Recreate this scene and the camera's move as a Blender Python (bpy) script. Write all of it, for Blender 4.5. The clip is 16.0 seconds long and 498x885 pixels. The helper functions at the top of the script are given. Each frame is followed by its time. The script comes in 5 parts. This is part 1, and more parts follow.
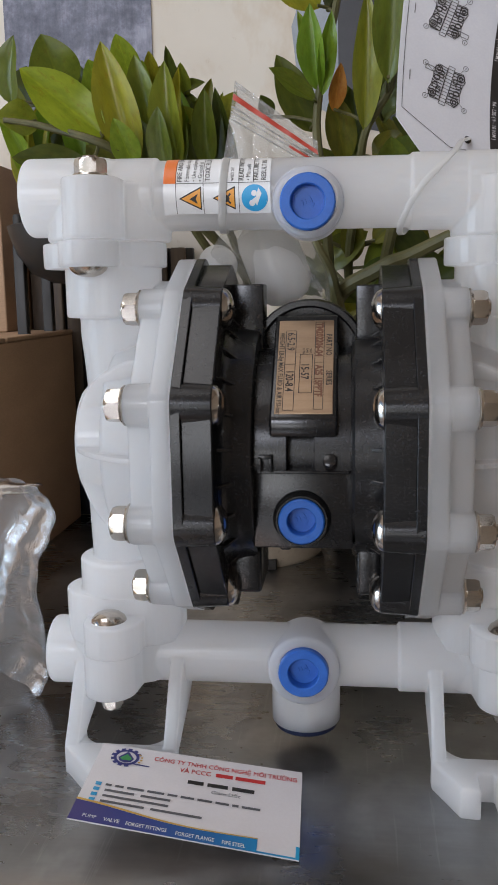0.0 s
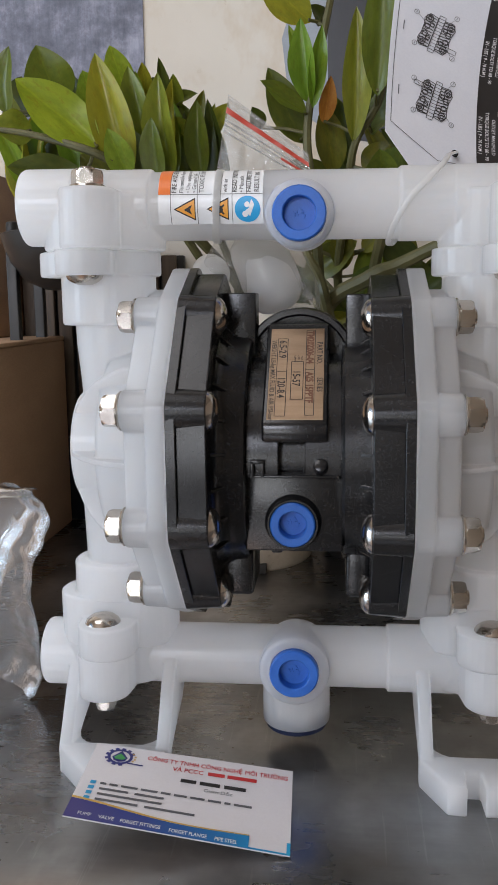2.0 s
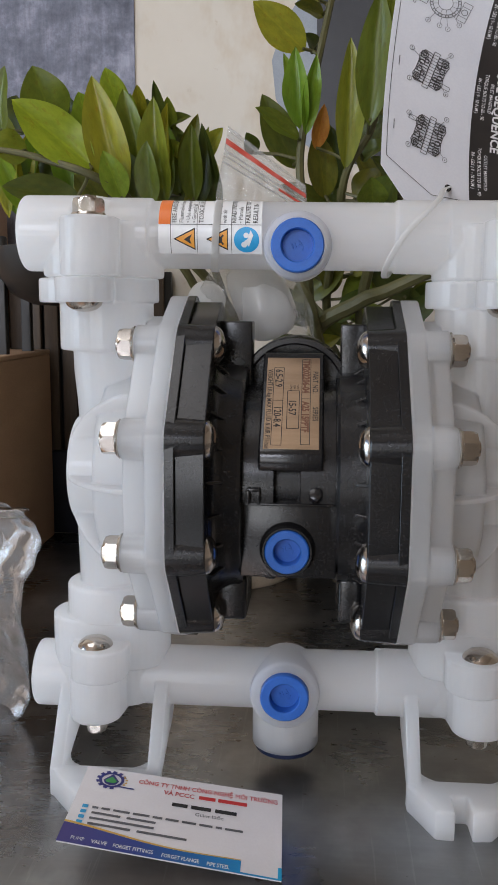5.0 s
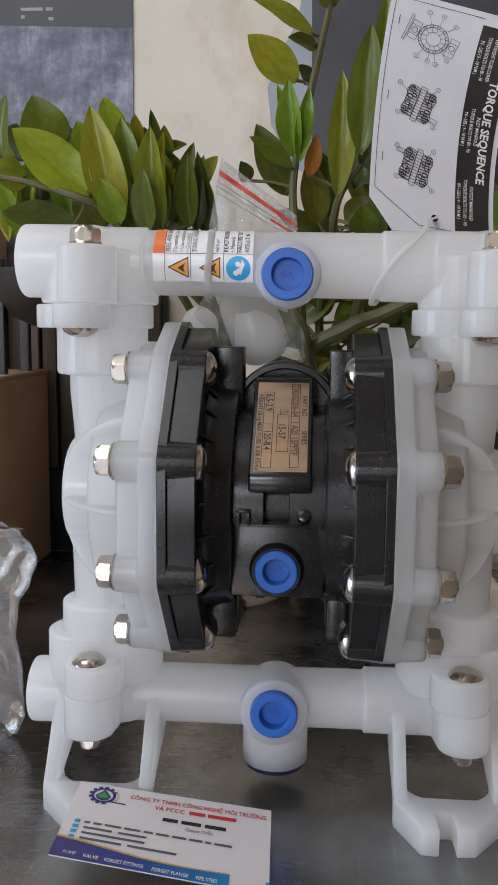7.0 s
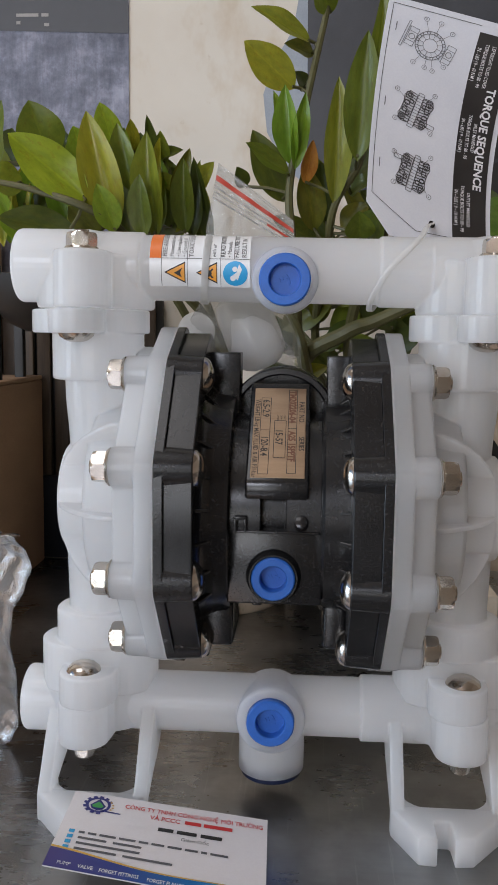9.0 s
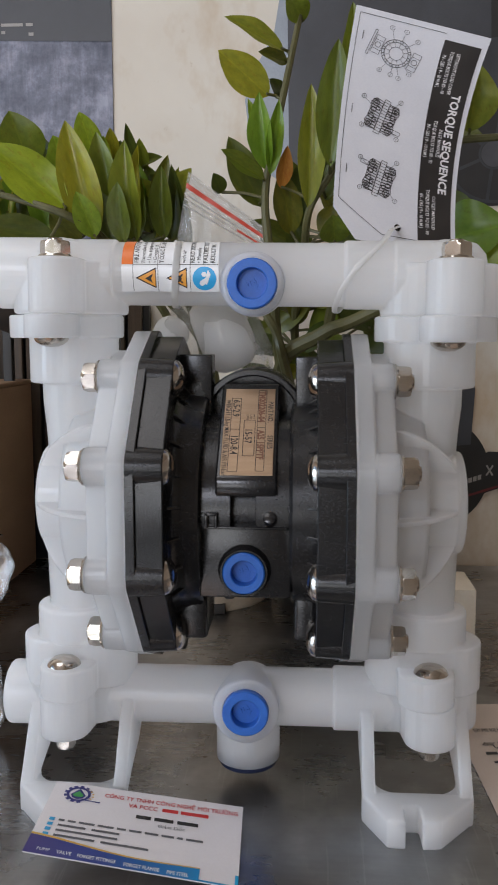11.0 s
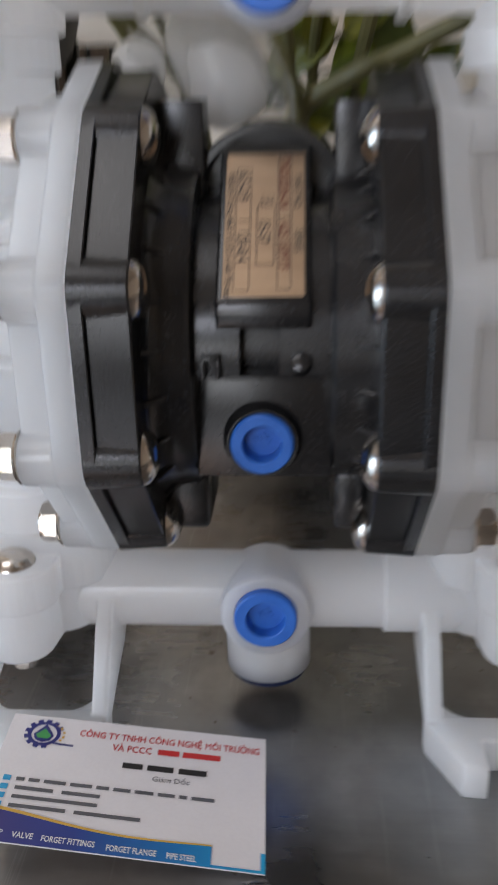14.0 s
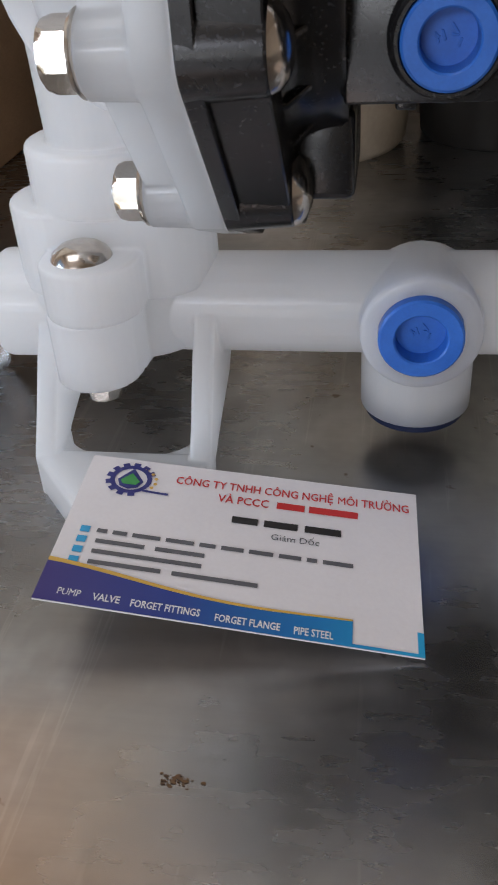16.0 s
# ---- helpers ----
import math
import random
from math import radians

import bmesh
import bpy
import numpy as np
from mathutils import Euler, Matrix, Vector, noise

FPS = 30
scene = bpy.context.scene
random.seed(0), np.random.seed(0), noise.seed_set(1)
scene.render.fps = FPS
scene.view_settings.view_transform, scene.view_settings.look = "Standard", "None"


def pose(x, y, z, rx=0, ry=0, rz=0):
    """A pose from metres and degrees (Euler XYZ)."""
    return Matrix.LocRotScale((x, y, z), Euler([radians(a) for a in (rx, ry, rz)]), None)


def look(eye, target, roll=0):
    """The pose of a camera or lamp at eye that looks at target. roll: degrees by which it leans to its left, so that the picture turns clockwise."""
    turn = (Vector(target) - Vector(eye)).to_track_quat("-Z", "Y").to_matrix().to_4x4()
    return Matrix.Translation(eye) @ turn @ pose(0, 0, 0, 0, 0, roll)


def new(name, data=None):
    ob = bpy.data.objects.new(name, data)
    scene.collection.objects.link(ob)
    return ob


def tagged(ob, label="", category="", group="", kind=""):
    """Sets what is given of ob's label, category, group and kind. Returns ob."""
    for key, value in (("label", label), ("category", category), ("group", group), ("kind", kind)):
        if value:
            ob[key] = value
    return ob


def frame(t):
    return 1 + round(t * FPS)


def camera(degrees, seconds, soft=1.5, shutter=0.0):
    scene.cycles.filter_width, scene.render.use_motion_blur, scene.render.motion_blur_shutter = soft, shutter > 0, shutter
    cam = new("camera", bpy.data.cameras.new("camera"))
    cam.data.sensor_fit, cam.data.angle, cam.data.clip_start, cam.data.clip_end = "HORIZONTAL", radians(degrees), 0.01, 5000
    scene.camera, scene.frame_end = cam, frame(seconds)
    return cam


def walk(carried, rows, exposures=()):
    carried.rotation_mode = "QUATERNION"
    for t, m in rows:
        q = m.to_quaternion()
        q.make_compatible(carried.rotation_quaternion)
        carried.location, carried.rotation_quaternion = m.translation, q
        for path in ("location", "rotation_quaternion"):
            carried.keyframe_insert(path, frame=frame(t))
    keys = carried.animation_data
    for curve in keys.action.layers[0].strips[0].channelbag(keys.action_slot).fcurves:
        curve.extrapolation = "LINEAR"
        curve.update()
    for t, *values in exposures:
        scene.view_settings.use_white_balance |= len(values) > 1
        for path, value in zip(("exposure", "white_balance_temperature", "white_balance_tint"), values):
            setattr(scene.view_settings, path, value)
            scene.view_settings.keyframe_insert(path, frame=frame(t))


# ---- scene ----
cam = camera(31.96, 16.0, soft=1.6, shutter=0.35)
PATH = [
    (0, (0.02115, -0.39372, 0.21376), (-0.2112, 1.5653, -0.1150), -1.01),
    (0.5, (0.02489, -0.39686, 0.21455), (-0.2031, 1.5627, -0.1142), -0.93),
    (1, (0.02034, -0.40009, 0.21520), (-0.1987, 1.5608, -0.1115), -0.89),
    (1.5, (0.01836, -0.40594, 0.21890), (-0.1915, 1.5564, -0.1056), -0.80),
    (2, (0.02020, -0.40238, 0.21476), (-0.1847, 1.5620, -0.1005), -0.75),
    (2.5, (0.01890, -0.39989, 0.21776), (-0.1801, 1.5647, -0.0998), -0.59),
    (3, (0.01756, -0.40158, 0.21974), (-0.1695, 1.5647, -0.0943), -0.45),
    (5.5, (0.01097, -0.40932, 0.22504), (-0.1343, 1.5644, -0.0639), 0.43),
    (6, (0.01242, -0.41225, 0.22630), (-0.1407, 1.5623, -0.0526), 0.45),
    (6.5, (0.01491, -0.41437, 0.22847), (-0.1345, 1.5610, -0.0462), 0.56),
    (7, (0.01548, -0.41706, 0.22840), (-0.1283, 1.5607, -0.0316), 0.61),
    (7.5, (0.01682, -0.41660, 0.23004), (-0.1311, 1.5606, -0.0324), 0.66),
    (8, (0.01361, -0.41691, 0.22971), (-0.1294, 1.5614, -0.0272), 0.76),
    (10.5, (0.01704, -0.41099, 0.22496), (-0.1003, 1.5716, -0.0106), 0.53),
    (11, (0.02873, -0.42720, 0.22840), (-0.1025, 1.5538, -0.0133), -0.01),
    (11.5, (0.04841, -0.44094, 0.22064), (-0.0846, 1.5396, -0.0235), -1.25),
    (12, (0.04966, -0.44838, 0.22556), (-0.0809, 1.5308, -0.0311), -1.69),
    (12.5, (0.04360, -0.44114, 0.22529), (-0.0880, 1.5373, -0.0365), -1.75),
    (13, (0.08038, -0.45337, 0.21062), (-0.0595, 1.5230, -0.0619), -4.33),
    (13.5, (0.06095, -0.44303, 0.21744), (-0.0386, 1.5347, -0.0632), -3.45),
    (13.7, (0.04541, -0.40266, 0.21603), (-0.0478, 1.5662, -0.1227), -2.48),
    (13.9, (0.02378, -0.33363, 0.21274), (-0.0850, 1.5869, -0.3348), -1.55),
    (14, (0.01258, -0.28893, 0.21840), (-0.1057, 1.5695, -0.5111), -1.34),
    (14.2, (0.00478, -0.24667, 0.19850), (-0.1828, 1.5139, -0.7317), -1.71),
    (14.4, (-0.00510, -0.22729, 0.17064), (-0.2017, 1.4889, -0.8374), -1.80),
    (14.5, (-0.00594, -0.22537, 0.16952), (-0.2377, 1.4384, -0.9160), -2.60),
    (15, (-0.01882, -0.23916, 0.16233), (-0.2982, 1.4117, -0.9316), -3.54),
    (15.5, (-0.01706, -0.23217, 0.15790), (-0.3106, 1.4059, -0.9515), -3.75),
    (16, (-0.00951, -0.23036, 0.15524), (-0.3105, 1.3924, -0.9743), -4.09),
]
walk(cam, [(t, look(eye, target, roll)) for t, eye, target, roll in PATH], exposures=((0, 0.0), (0.5, 0.06), (1.5, 0.12), (3, 0.06), (5.5, 0.02), (8, 0.0), (10.5, 0.0), (12.5, 0.05), (13.2, 0.03), (14, 0.08), (15, 0.13), (16, 0.07)))

# ---- world and lights ----
world = bpy.data.worlds.new("sky_world")
scene.world = world
world.use_nodes = True
wn = world.node_tree
sky = wn.nodes.new("ShaderNodeTexSky")
sky.sky_type, sky.sun_disc, sky.sun_elevation, sky.sun_rotation = "NISHITA", False, radians(40), radians(200)
wn.nodes["Background"].inputs["Strength"].default_value = 0.12
wn.links.new(sky.outputs["Color"], wn.nodes["Background"].inputs["Color"])


def area_lamp(name, eye, target, wide, high, watts, colour):
    lamp = bpy.data.lights.new(name, "AREA")
    lamp.shape, lamp.size, lamp.size_y, lamp.energy, lamp.color = "RECTANGLE", wide, high, watts, colour
    ob = new(name, lamp)
    ob.matrix_world = look(eye, target)
    return ob


area_lamp("window_light", (-1.00, -2.57, 1.00), (-1.00, 0.0, 1.00), 1.4, 0.45, 28, (0.862, 0.885, 1.0))
area_lamp("street_light", (-0.62, -2.57, 0.02), (-0.62, 0.0, 0.02), 0.8, 0.55, 7.0, (0.82, 0.885, 1.0))
area_lamp("doorway_light", (-1.86, -0.75, 0.20), (0.0, -0.75, 0.20), 0.9, 1.1, 19, (0.64, 0.80, 1.0))
# overhead lamp with no known source, added to brighten faces that look up
area_lamp("overhead_fill", (-0.80, -0.60, 1.96), (-0.80, -0.60, 0.0), 1.1, 1.1, 11, (1.0, 0.95, 0.91))


# ---- materials ----
def nodes_of(name):
    m = bpy.data.materials.new(name)
    m.use_nodes = True
    nt = m.node_tree
    return m, nt, nt.nodes["Principled BSDF"]


def link(nt, a, b):
    nt.links.new(a, b)


def noise_at(nt, scale, detail=4.0, rough=0.55, stretch=(1, 1, 1)):
    co = nt.nodes.new("ShaderNodeTexCoord")
    mp = nt.nodes.new("ShaderNodeMapping")
    mp.inputs["Scale"].default_value = stretch
    tx = nt.nodes.new("ShaderNodeTexNoise")
    tx.inputs["Scale"].default_value, tx.inputs["Detail"].default_value, tx.inputs["Roughness"].default_value = scale, detail, rough
    link(nt, co.outputs["Object"], mp.inputs["Vector"])
    link(nt, mp.outputs["Vector"], tx.inputs["Vector"])
    return tx.outputs["Fac"]


def ramp(nt, fac, stops):
    r = nt.nodes.new("ShaderNodeValToRGB")
    el = r.color_ramp.elements
    while len(el) < len(stops):
        el.new(0.5)
    for e, (p, c) in zip(el, stops):
        e.position = p
        e.color = (*c, 1) if len(c) == 3 else c
    link(nt, fac, r.inputs["Fac"])
    return r.outputs["Color"]


def spread(nt, fac, lo, hi, a=0.3, b=0.7):
    r = nt.nodes.new("ShaderNodeMapRange")
    r.inputs["From Min"].default_value, r.inputs["From Max"].default_value = a, b
    r.inputs["To Min"].default_value, r.inputs["To Max"].default_value = lo, hi
    link(nt, fac, r.inputs["Value"])
    return r.outputs["Result"]


def mixed(nt, kind, fac, a, b):
    m = nt.nodes.new("ShaderNodeMix")
    m.data_type, m.blend_type = "RGBA", kind
    for sock, v in (("Factor", fac), ("A", a), ("B", b)):
        i = [s for s in m.inputs if s.name == sock and (s.type == "RGBA" if sock != "Factor" else s.type == "VALUE")][0]
        if hasattr(v, "is_linked"):
            link(nt, v, i)
        else:
            i.default_value = v if sock == "Factor" else (*v, 1)
    return [o for o in m.outputs if o.type == "RGBA"][0]


def bump(nt, bsdf, fac, strength, distance):
    b = nt.nodes.new("ShaderNodeBump")
    b.inputs["Strength"].default_value, b.inputs["Distance"].default_value = strength, distance
    link(nt, fac, b.inputs["Height"])
    link(nt, b.outputs["Normal"], bsdf.inputs["Normal"])


def surface(name, dark, light, rough, metal=0.0, big=30.0, fine=900.0, bumpy=0.1, depth=0.0004, rough_span=0.1, sss=0.0, spec=0.5, stretch=(1, 1, 1), glow=0.0):
    """Two scales of colour variation, varied roughness and fine relief."""
    m, nt, p = nodes_of(name)
    a, b = noise_at(nt, big, 5.0, 0.6, stretch), noise_at(nt, fine, 2.0, 0.5, stretch)
    col = ramp(nt, a, [(0.3, dark), (0.7, light)])
    link(nt, mixed(nt, "OVERLAY", 0.12, col, b), p.inputs["Base Color"])
    link(nt, spread(nt, a, rough - rough_span, rough + rough_span), p.inputs["Roughness"])
    p.inputs["Metallic"].default_value = metal
    p.inputs["Specular IOR Level"].default_value = spec
    if sss:
        p.inputs["Subsurface Weight"].default_value = sss
        p.inputs["Subsurface Radius"].default_value = (1.0, 0.95, 0.9)
        p.inputs["Subsurface Scale"].default_value = 0.03
    bump(nt, p, b, bumpy, depth)
    if glow:
        # light that seeps through the thin moulded walls
        out = [n for n in nt.nodes if n.type == "OUTPUT_MATERIAL"][0]
        seep, ms = nt.nodes.new("ShaderNodeBsdfTranslucent"), nt.nodes.new("ShaderNodeMixShader")
        seep.inputs["Color"].default_value = (0.97, 0.97, 0.97, 1)
        ms.inputs["Fac"].default_value = glow
        link(nt, p.outputs[0], ms.inputs[1])
        link(nt, seep.outputs[0], ms.inputs[2])
        link(nt, ms.outputs[0], out.inputs["Surface"])
    return m


PP = surface("milky_plastic", (0.915, 0.925, 0.94), (0.94, 0.948, 0.96), 0.19, big=18, fine=500, bumpy=0.04, rough_span=0.06, sss=1.0, spec=0.5, glow=0.55)
BLACK = surface("black_glass_filled_plastic", (0.0068, 0.0068, 0.0073), (0.0135, 0.0133, 0.0140), 0.245, big=30, fine=1700, bumpy=0.16, depth=0.0001, rough_span=0.05, spec=0.5)
bk, bk_out = BLACK.node_tree, BLACK.node_tree.nodes["Principled BSDF"].inputs["Base Color"]
link(bk, mixed(bk, "ADD", 1.0, bk_out.links[0].from_socket, ramp(bk, noise_at(bk, 1100.0, 2.0, 0.5), [(0.60, (0, 0, 0)), (0.74, (0.026, 0.026, 0.028))])), bk_out)
STEEL = surface("stainless_bolt", (0.50, 0.455, 0.405), (0.60, 0.55, 0.495), 0.17, metal=1.0, big=120, fine=1500, bumpy=0.04, rough_span=0.06)
BLUE = surface("blue_plug_plastic", (0.016, 0.105, 0.44), (0.026, 0.14, 0.54), 0.45, big=90, fine=1500, bumpy=0.12, depth=0.0002, sss=0.05)
GOLD = surface("brushed_name_plate", (0.36, 0.25, 0.165), (0.44, 0.315, 0.21), 0.38, metal=0.85, big=40, fine=600, bumpy=0.05, stretch=(1, 12, 12))
INK = surface("dark_print", (0.02, 0.018, 0.018), (0.035, 0.032, 0.03), 0.5, bumpy=0.0)
PAPER = surface("white_card", (0.76, 0.735, 0.75), (0.81, 0.785, 0.80), 0.38, big=30, bumpy=0.02)
TAGPAPER = surface("white_tag_card", (0.65, 0.66, 0.71), (0.70, 0.71, 0.755), 0.5, big=25, bumpy=0.02)
STICKER = surface("white_vinyl", (0.78, 0.79, 0.80), (0.83, 0.84, 0.84), 0.25, big=25, bumpy=0.02)
ORANGE = surface("orange_print", (0.80, 0.18, 0.03), (0.84, 0.21, 0.04), 0.35, bumpy=0.0)
AMBER = surface("amber_print", (0.80, 0.33, 0.03), (0.84, 0.37, 0.05), 0.35, bumpy=0.0)
CYAN = surface("cyan_print", (0.02, 0.33, 0.68), (0.03, 0.38, 0.72), 0.35, bumpy=0.0)
RED = surface("red_print", (0.55, 0.03, 0.03), (0.62, 0.04, 0.04), 0.4, bumpy=0.0)
NAVY = surface("navy_print", (0.03, 0.03, 0.17), (0.04, 0.045, 0.21), 0.35, bumpy=0.0)
SKYBLUE = surface("sky_blue_print", (0.03, 0.33, 0.62), (0.04, 0.37, 0.66), 0.35, bumpy=0.0)
YELLOW = surface("gold_print", (0.62, 0.38, 0.07), (0.70, 0.45, 0.10), 0.35, bumpy=0.0)
GREEN = surface("green_print", (0.05, 0.30, 0.08), (0.08, 0.36, 0.10), 0.35, bumpy=0.0)
PALEPRINT = surface("pale_print", (0.28, 0.26, 0.24), (0.34, 0.32, 0.30), 0.5, bumpy=0.0)
GREYINK = surface("grey_print", (0.10, 0.10, 0.11), (0.14, 0.14, 0.15), 0.5, bumpy=0.0)
WHITEINK = surface("white_print", (0.75, 0.75, 0.76), (0.8, 0.8, 0.8), 0.5, bumpy=0.0)
CARDBOARD = surface("brown_cardboard", (0.42, 0.275, 0.17), (0.50, 0.335, 0.215), 0.75, big=14, fine=260, bumpy=0.2, stretch=(1, 1, 3))
FOAM = surface("cream_foam", (0.74, 0.65, 0.52), (0.82, 0.73, 0.60), 0.85, big=40, fine=500, bumpy=0.6, depth=0.001)
CERAMIC = surface("beige_ceramic", (0.52, 0.44, 0.34), (0.62, 0.54, 0.43), 0.3, big=25, fine=300, bumpy=0.05)
SOIL = surface("potting_soil", (0.03, 0.022, 0.015), (0.07, 0.05, 0.035), 0.9, big=60, fine=300, bumpy=0.9, depth=0.004)
DARKGREY = surface("dark_grey_print", (0.032, 0.033, 0.038), (0.060, 0.062, 0.070), 0.45, big=12, bumpy=0.0)
STEM = surface("plant_stem", (0.062, 0.061, 0.020), (0.124, 0.112, 0.040), 0.5, big=60, fine=400, bumpy=0.2)
TWINE = surface("white_nylon_tie", (0.80, 0.79, 0.75), (0.86, 0.85, 0.81), 0.32, bumpy=0.02, sss=0.5, glow=0.4)
ROOMPAINT = surface("tan_room_paint", (0.49, 0.40, 0.315), (0.57, 0.475, 0.38), 0.7, big=2.0, fine=80, bumpy=0.1, depth=0.001)
FLOORTILE = surface("floor_screed", (0.22, 0.20, 0.18), (0.30, 0.28, 0.25), 0.5, big=3.0, fine=90, bumpy=0.1)
BLACKMETAL = surface("black_painted_metal", (0.012, 0.011, 0.010), (0.022, 0.020, 0.018), 0.5, big=40, bumpy=0.1)


def table_steel():
    """Worn sheet steel: cloudy gloss, rubbing marks, pale scuffs, a brown bloom and a painted brown reflection."""
    m, nt, p = nodes_of("worn_sheet_steel")
    cloud, smear = noise_at(nt, 5.0, 4.0, 0.55), noise_at(nt, 22.0, 3.0, 0.5, (1.0, 0.55, 1.0))
    rub, brush = noise_at(nt, 60.0, 4.0, 0.55, (1.0, 3.5, 1.0)), noise_at(nt, 420.0, 3.0, 0.6, (0.06, 1.0, 1.0))
    base = ramp(nt, cloud, [(0.34, (0.18, 0.183, 0.186)), (0.5, (0.295, 0.299, 0.302)), (0.64, (0.44, 0.443, 0.446))])
    bloom = ramp(nt, noise_at(nt, 9.0, 4.0, 0.55), [(0.46, (1, 1, 1)), (0.66, (0.78, 0.60, 0.44))])
    base = mixed(nt, "MULTIPLY", 0.5, base, bloom)
    # a brown reflection painted over the front corner of the sheet, and a scuffed pale place beside it
    for x, y, wide, deep, colour, most in ((-0.121, -0.194, 0.14, 0.11, (0.44, 0.28, 0.175), 0.8), (-0.030, -0.128, 0.085, 0.055, (0.52, 0.50, 0.475), 0.35)):
        co, mp, ball = nt.nodes.new("ShaderNodeTexCoord"), nt.nodes.new("ShaderNodeMapping"), nt.nodes.new("ShaderNodeTexGradient")
        ball.gradient_type = "SPHERICAL"
        mp.inputs["Location"].default_value, mp.inputs["Scale"].default_value = (-x / wide, -y / deep, 0.0), (1 / wide, 1 / deep, 0.0)
        link(nt, co.outputs["Object"], mp.inputs["Vector"])
        link(nt, mp.outputs["Vector"], ball.inputs["Vector"])
        ragged = mixed(nt, "OVERLAY", 0.8, ramp(nt, ball.outputs["Fac"], [(0.0, (0, 0, 0)), (0.7, (1, 1, 1))]), noise_at(nt, 26.0, 3.0, 0.5))
        base = mixed(nt, "MIX", ramp(nt, ragged, [(0.25, (0, 0, 0)), (0.8, (most, most, most))]), base, colour)
    pale = ramp(nt, noise_at(nt, 30.0, 4.0, 0.5, (1.0, 0.6, 1.0)), [(0.50, (0, 0, 0)), (0.72, (0.19, 0.19, 0.187))])
    base = mixed(nt, "ADD", 0.8, base, pale)
    speck = ramp(nt, noise_at(nt, 170.0, 2.0, 0.5), [(0.74, (1, 1, 1)), (0.80, (0.42, 0.30, 0.20))])
    base = mixed(nt, "MULTIPLY", 0.8, base, speck)
    base = mixed(nt, "OVERLAY", 0.22, base, smear)
    base = mixed(nt, "OVERLAY", 0.10, base, noise_at(nt, 150.0, 2.0, 0.5))
    link(nt, mixed(nt, "OVERLAY", 0.06, base, brush), p.inputs["Base Color"])
    scratch = ramp(nt, noise_at(nt, 38.0, 2.0, 0.4, (9.0, 0.35, 1.0)), [(0.66, (0, 0, 0)), (0.70, (0.045, 0.045, 0.042)), (0.74, (0, 0, 0))])
    link(nt, mixed(nt, "ADD", 1.0, p.inputs["Base Color"].links[0].from_socket, scratch), p.inputs["Base Color"])
    add, more = nt.nodes.new("ShaderNodeMath"), nt.nodes.new("ShaderNodeMath")
    add.operation = more.operation = "ADD"
    link(nt, spread(nt, smear, 0.0, 0.14, 0.38, 0.66), add.inputs[0])
    link(nt, spread(nt, cloud, 0.19, 0.29, 0.3, 0.7), add.inputs[1])
    link(nt, add.outputs[0], more.inputs[0])
    link(nt, spread(nt, rub, -0.02, 0.06, 0.35, 0.7), more.inputs[1])
    link(nt, more.outputs[0], p.inputs["Roughness"])
    p.inputs["Metallic"].default_value = 0.95
    bump(nt, p, rub, 0.10, 0.0003)
    return m


def plaster():
    """Cream wall paint with warm damp marks and small scuffs."""
    m, nt, p = nodes_of("cream_wall_paint")
    col = ramp(nt, noise_at(nt, 4.0, 5.0, 0.6), [(0.3, (0.62, 0.555, 0.465)), (0.7, (0.73, 0.685, 0.605))])
    damp = ramp(nt, noise_at(nt, 6.5, 6.0, 0.62, (1.0, 1.0, 0.6)), [(0.53, (1, 1, 1)), (0.66, (0.78, 0.64, 0.48))])
    col = mixed(nt, "MULTIPLY", 0.9, col, damp)
    scuff = ramp(nt, noise_at(nt, 55.0, 5.0, 0.7), [(0.66, (1, 1, 1)), (0.76, (0.72, 0.62, 0.50))])
    link(nt, mixed(nt, "MULTIPLY", 0.6, col, scuff), p.inputs["Base Color"])
    p.inputs["Roughness"].default_value = 0.65
    bump(nt, p, noise_at(nt, 120.0, 3.0, 0.6), 0.12, 0.001)
    return m


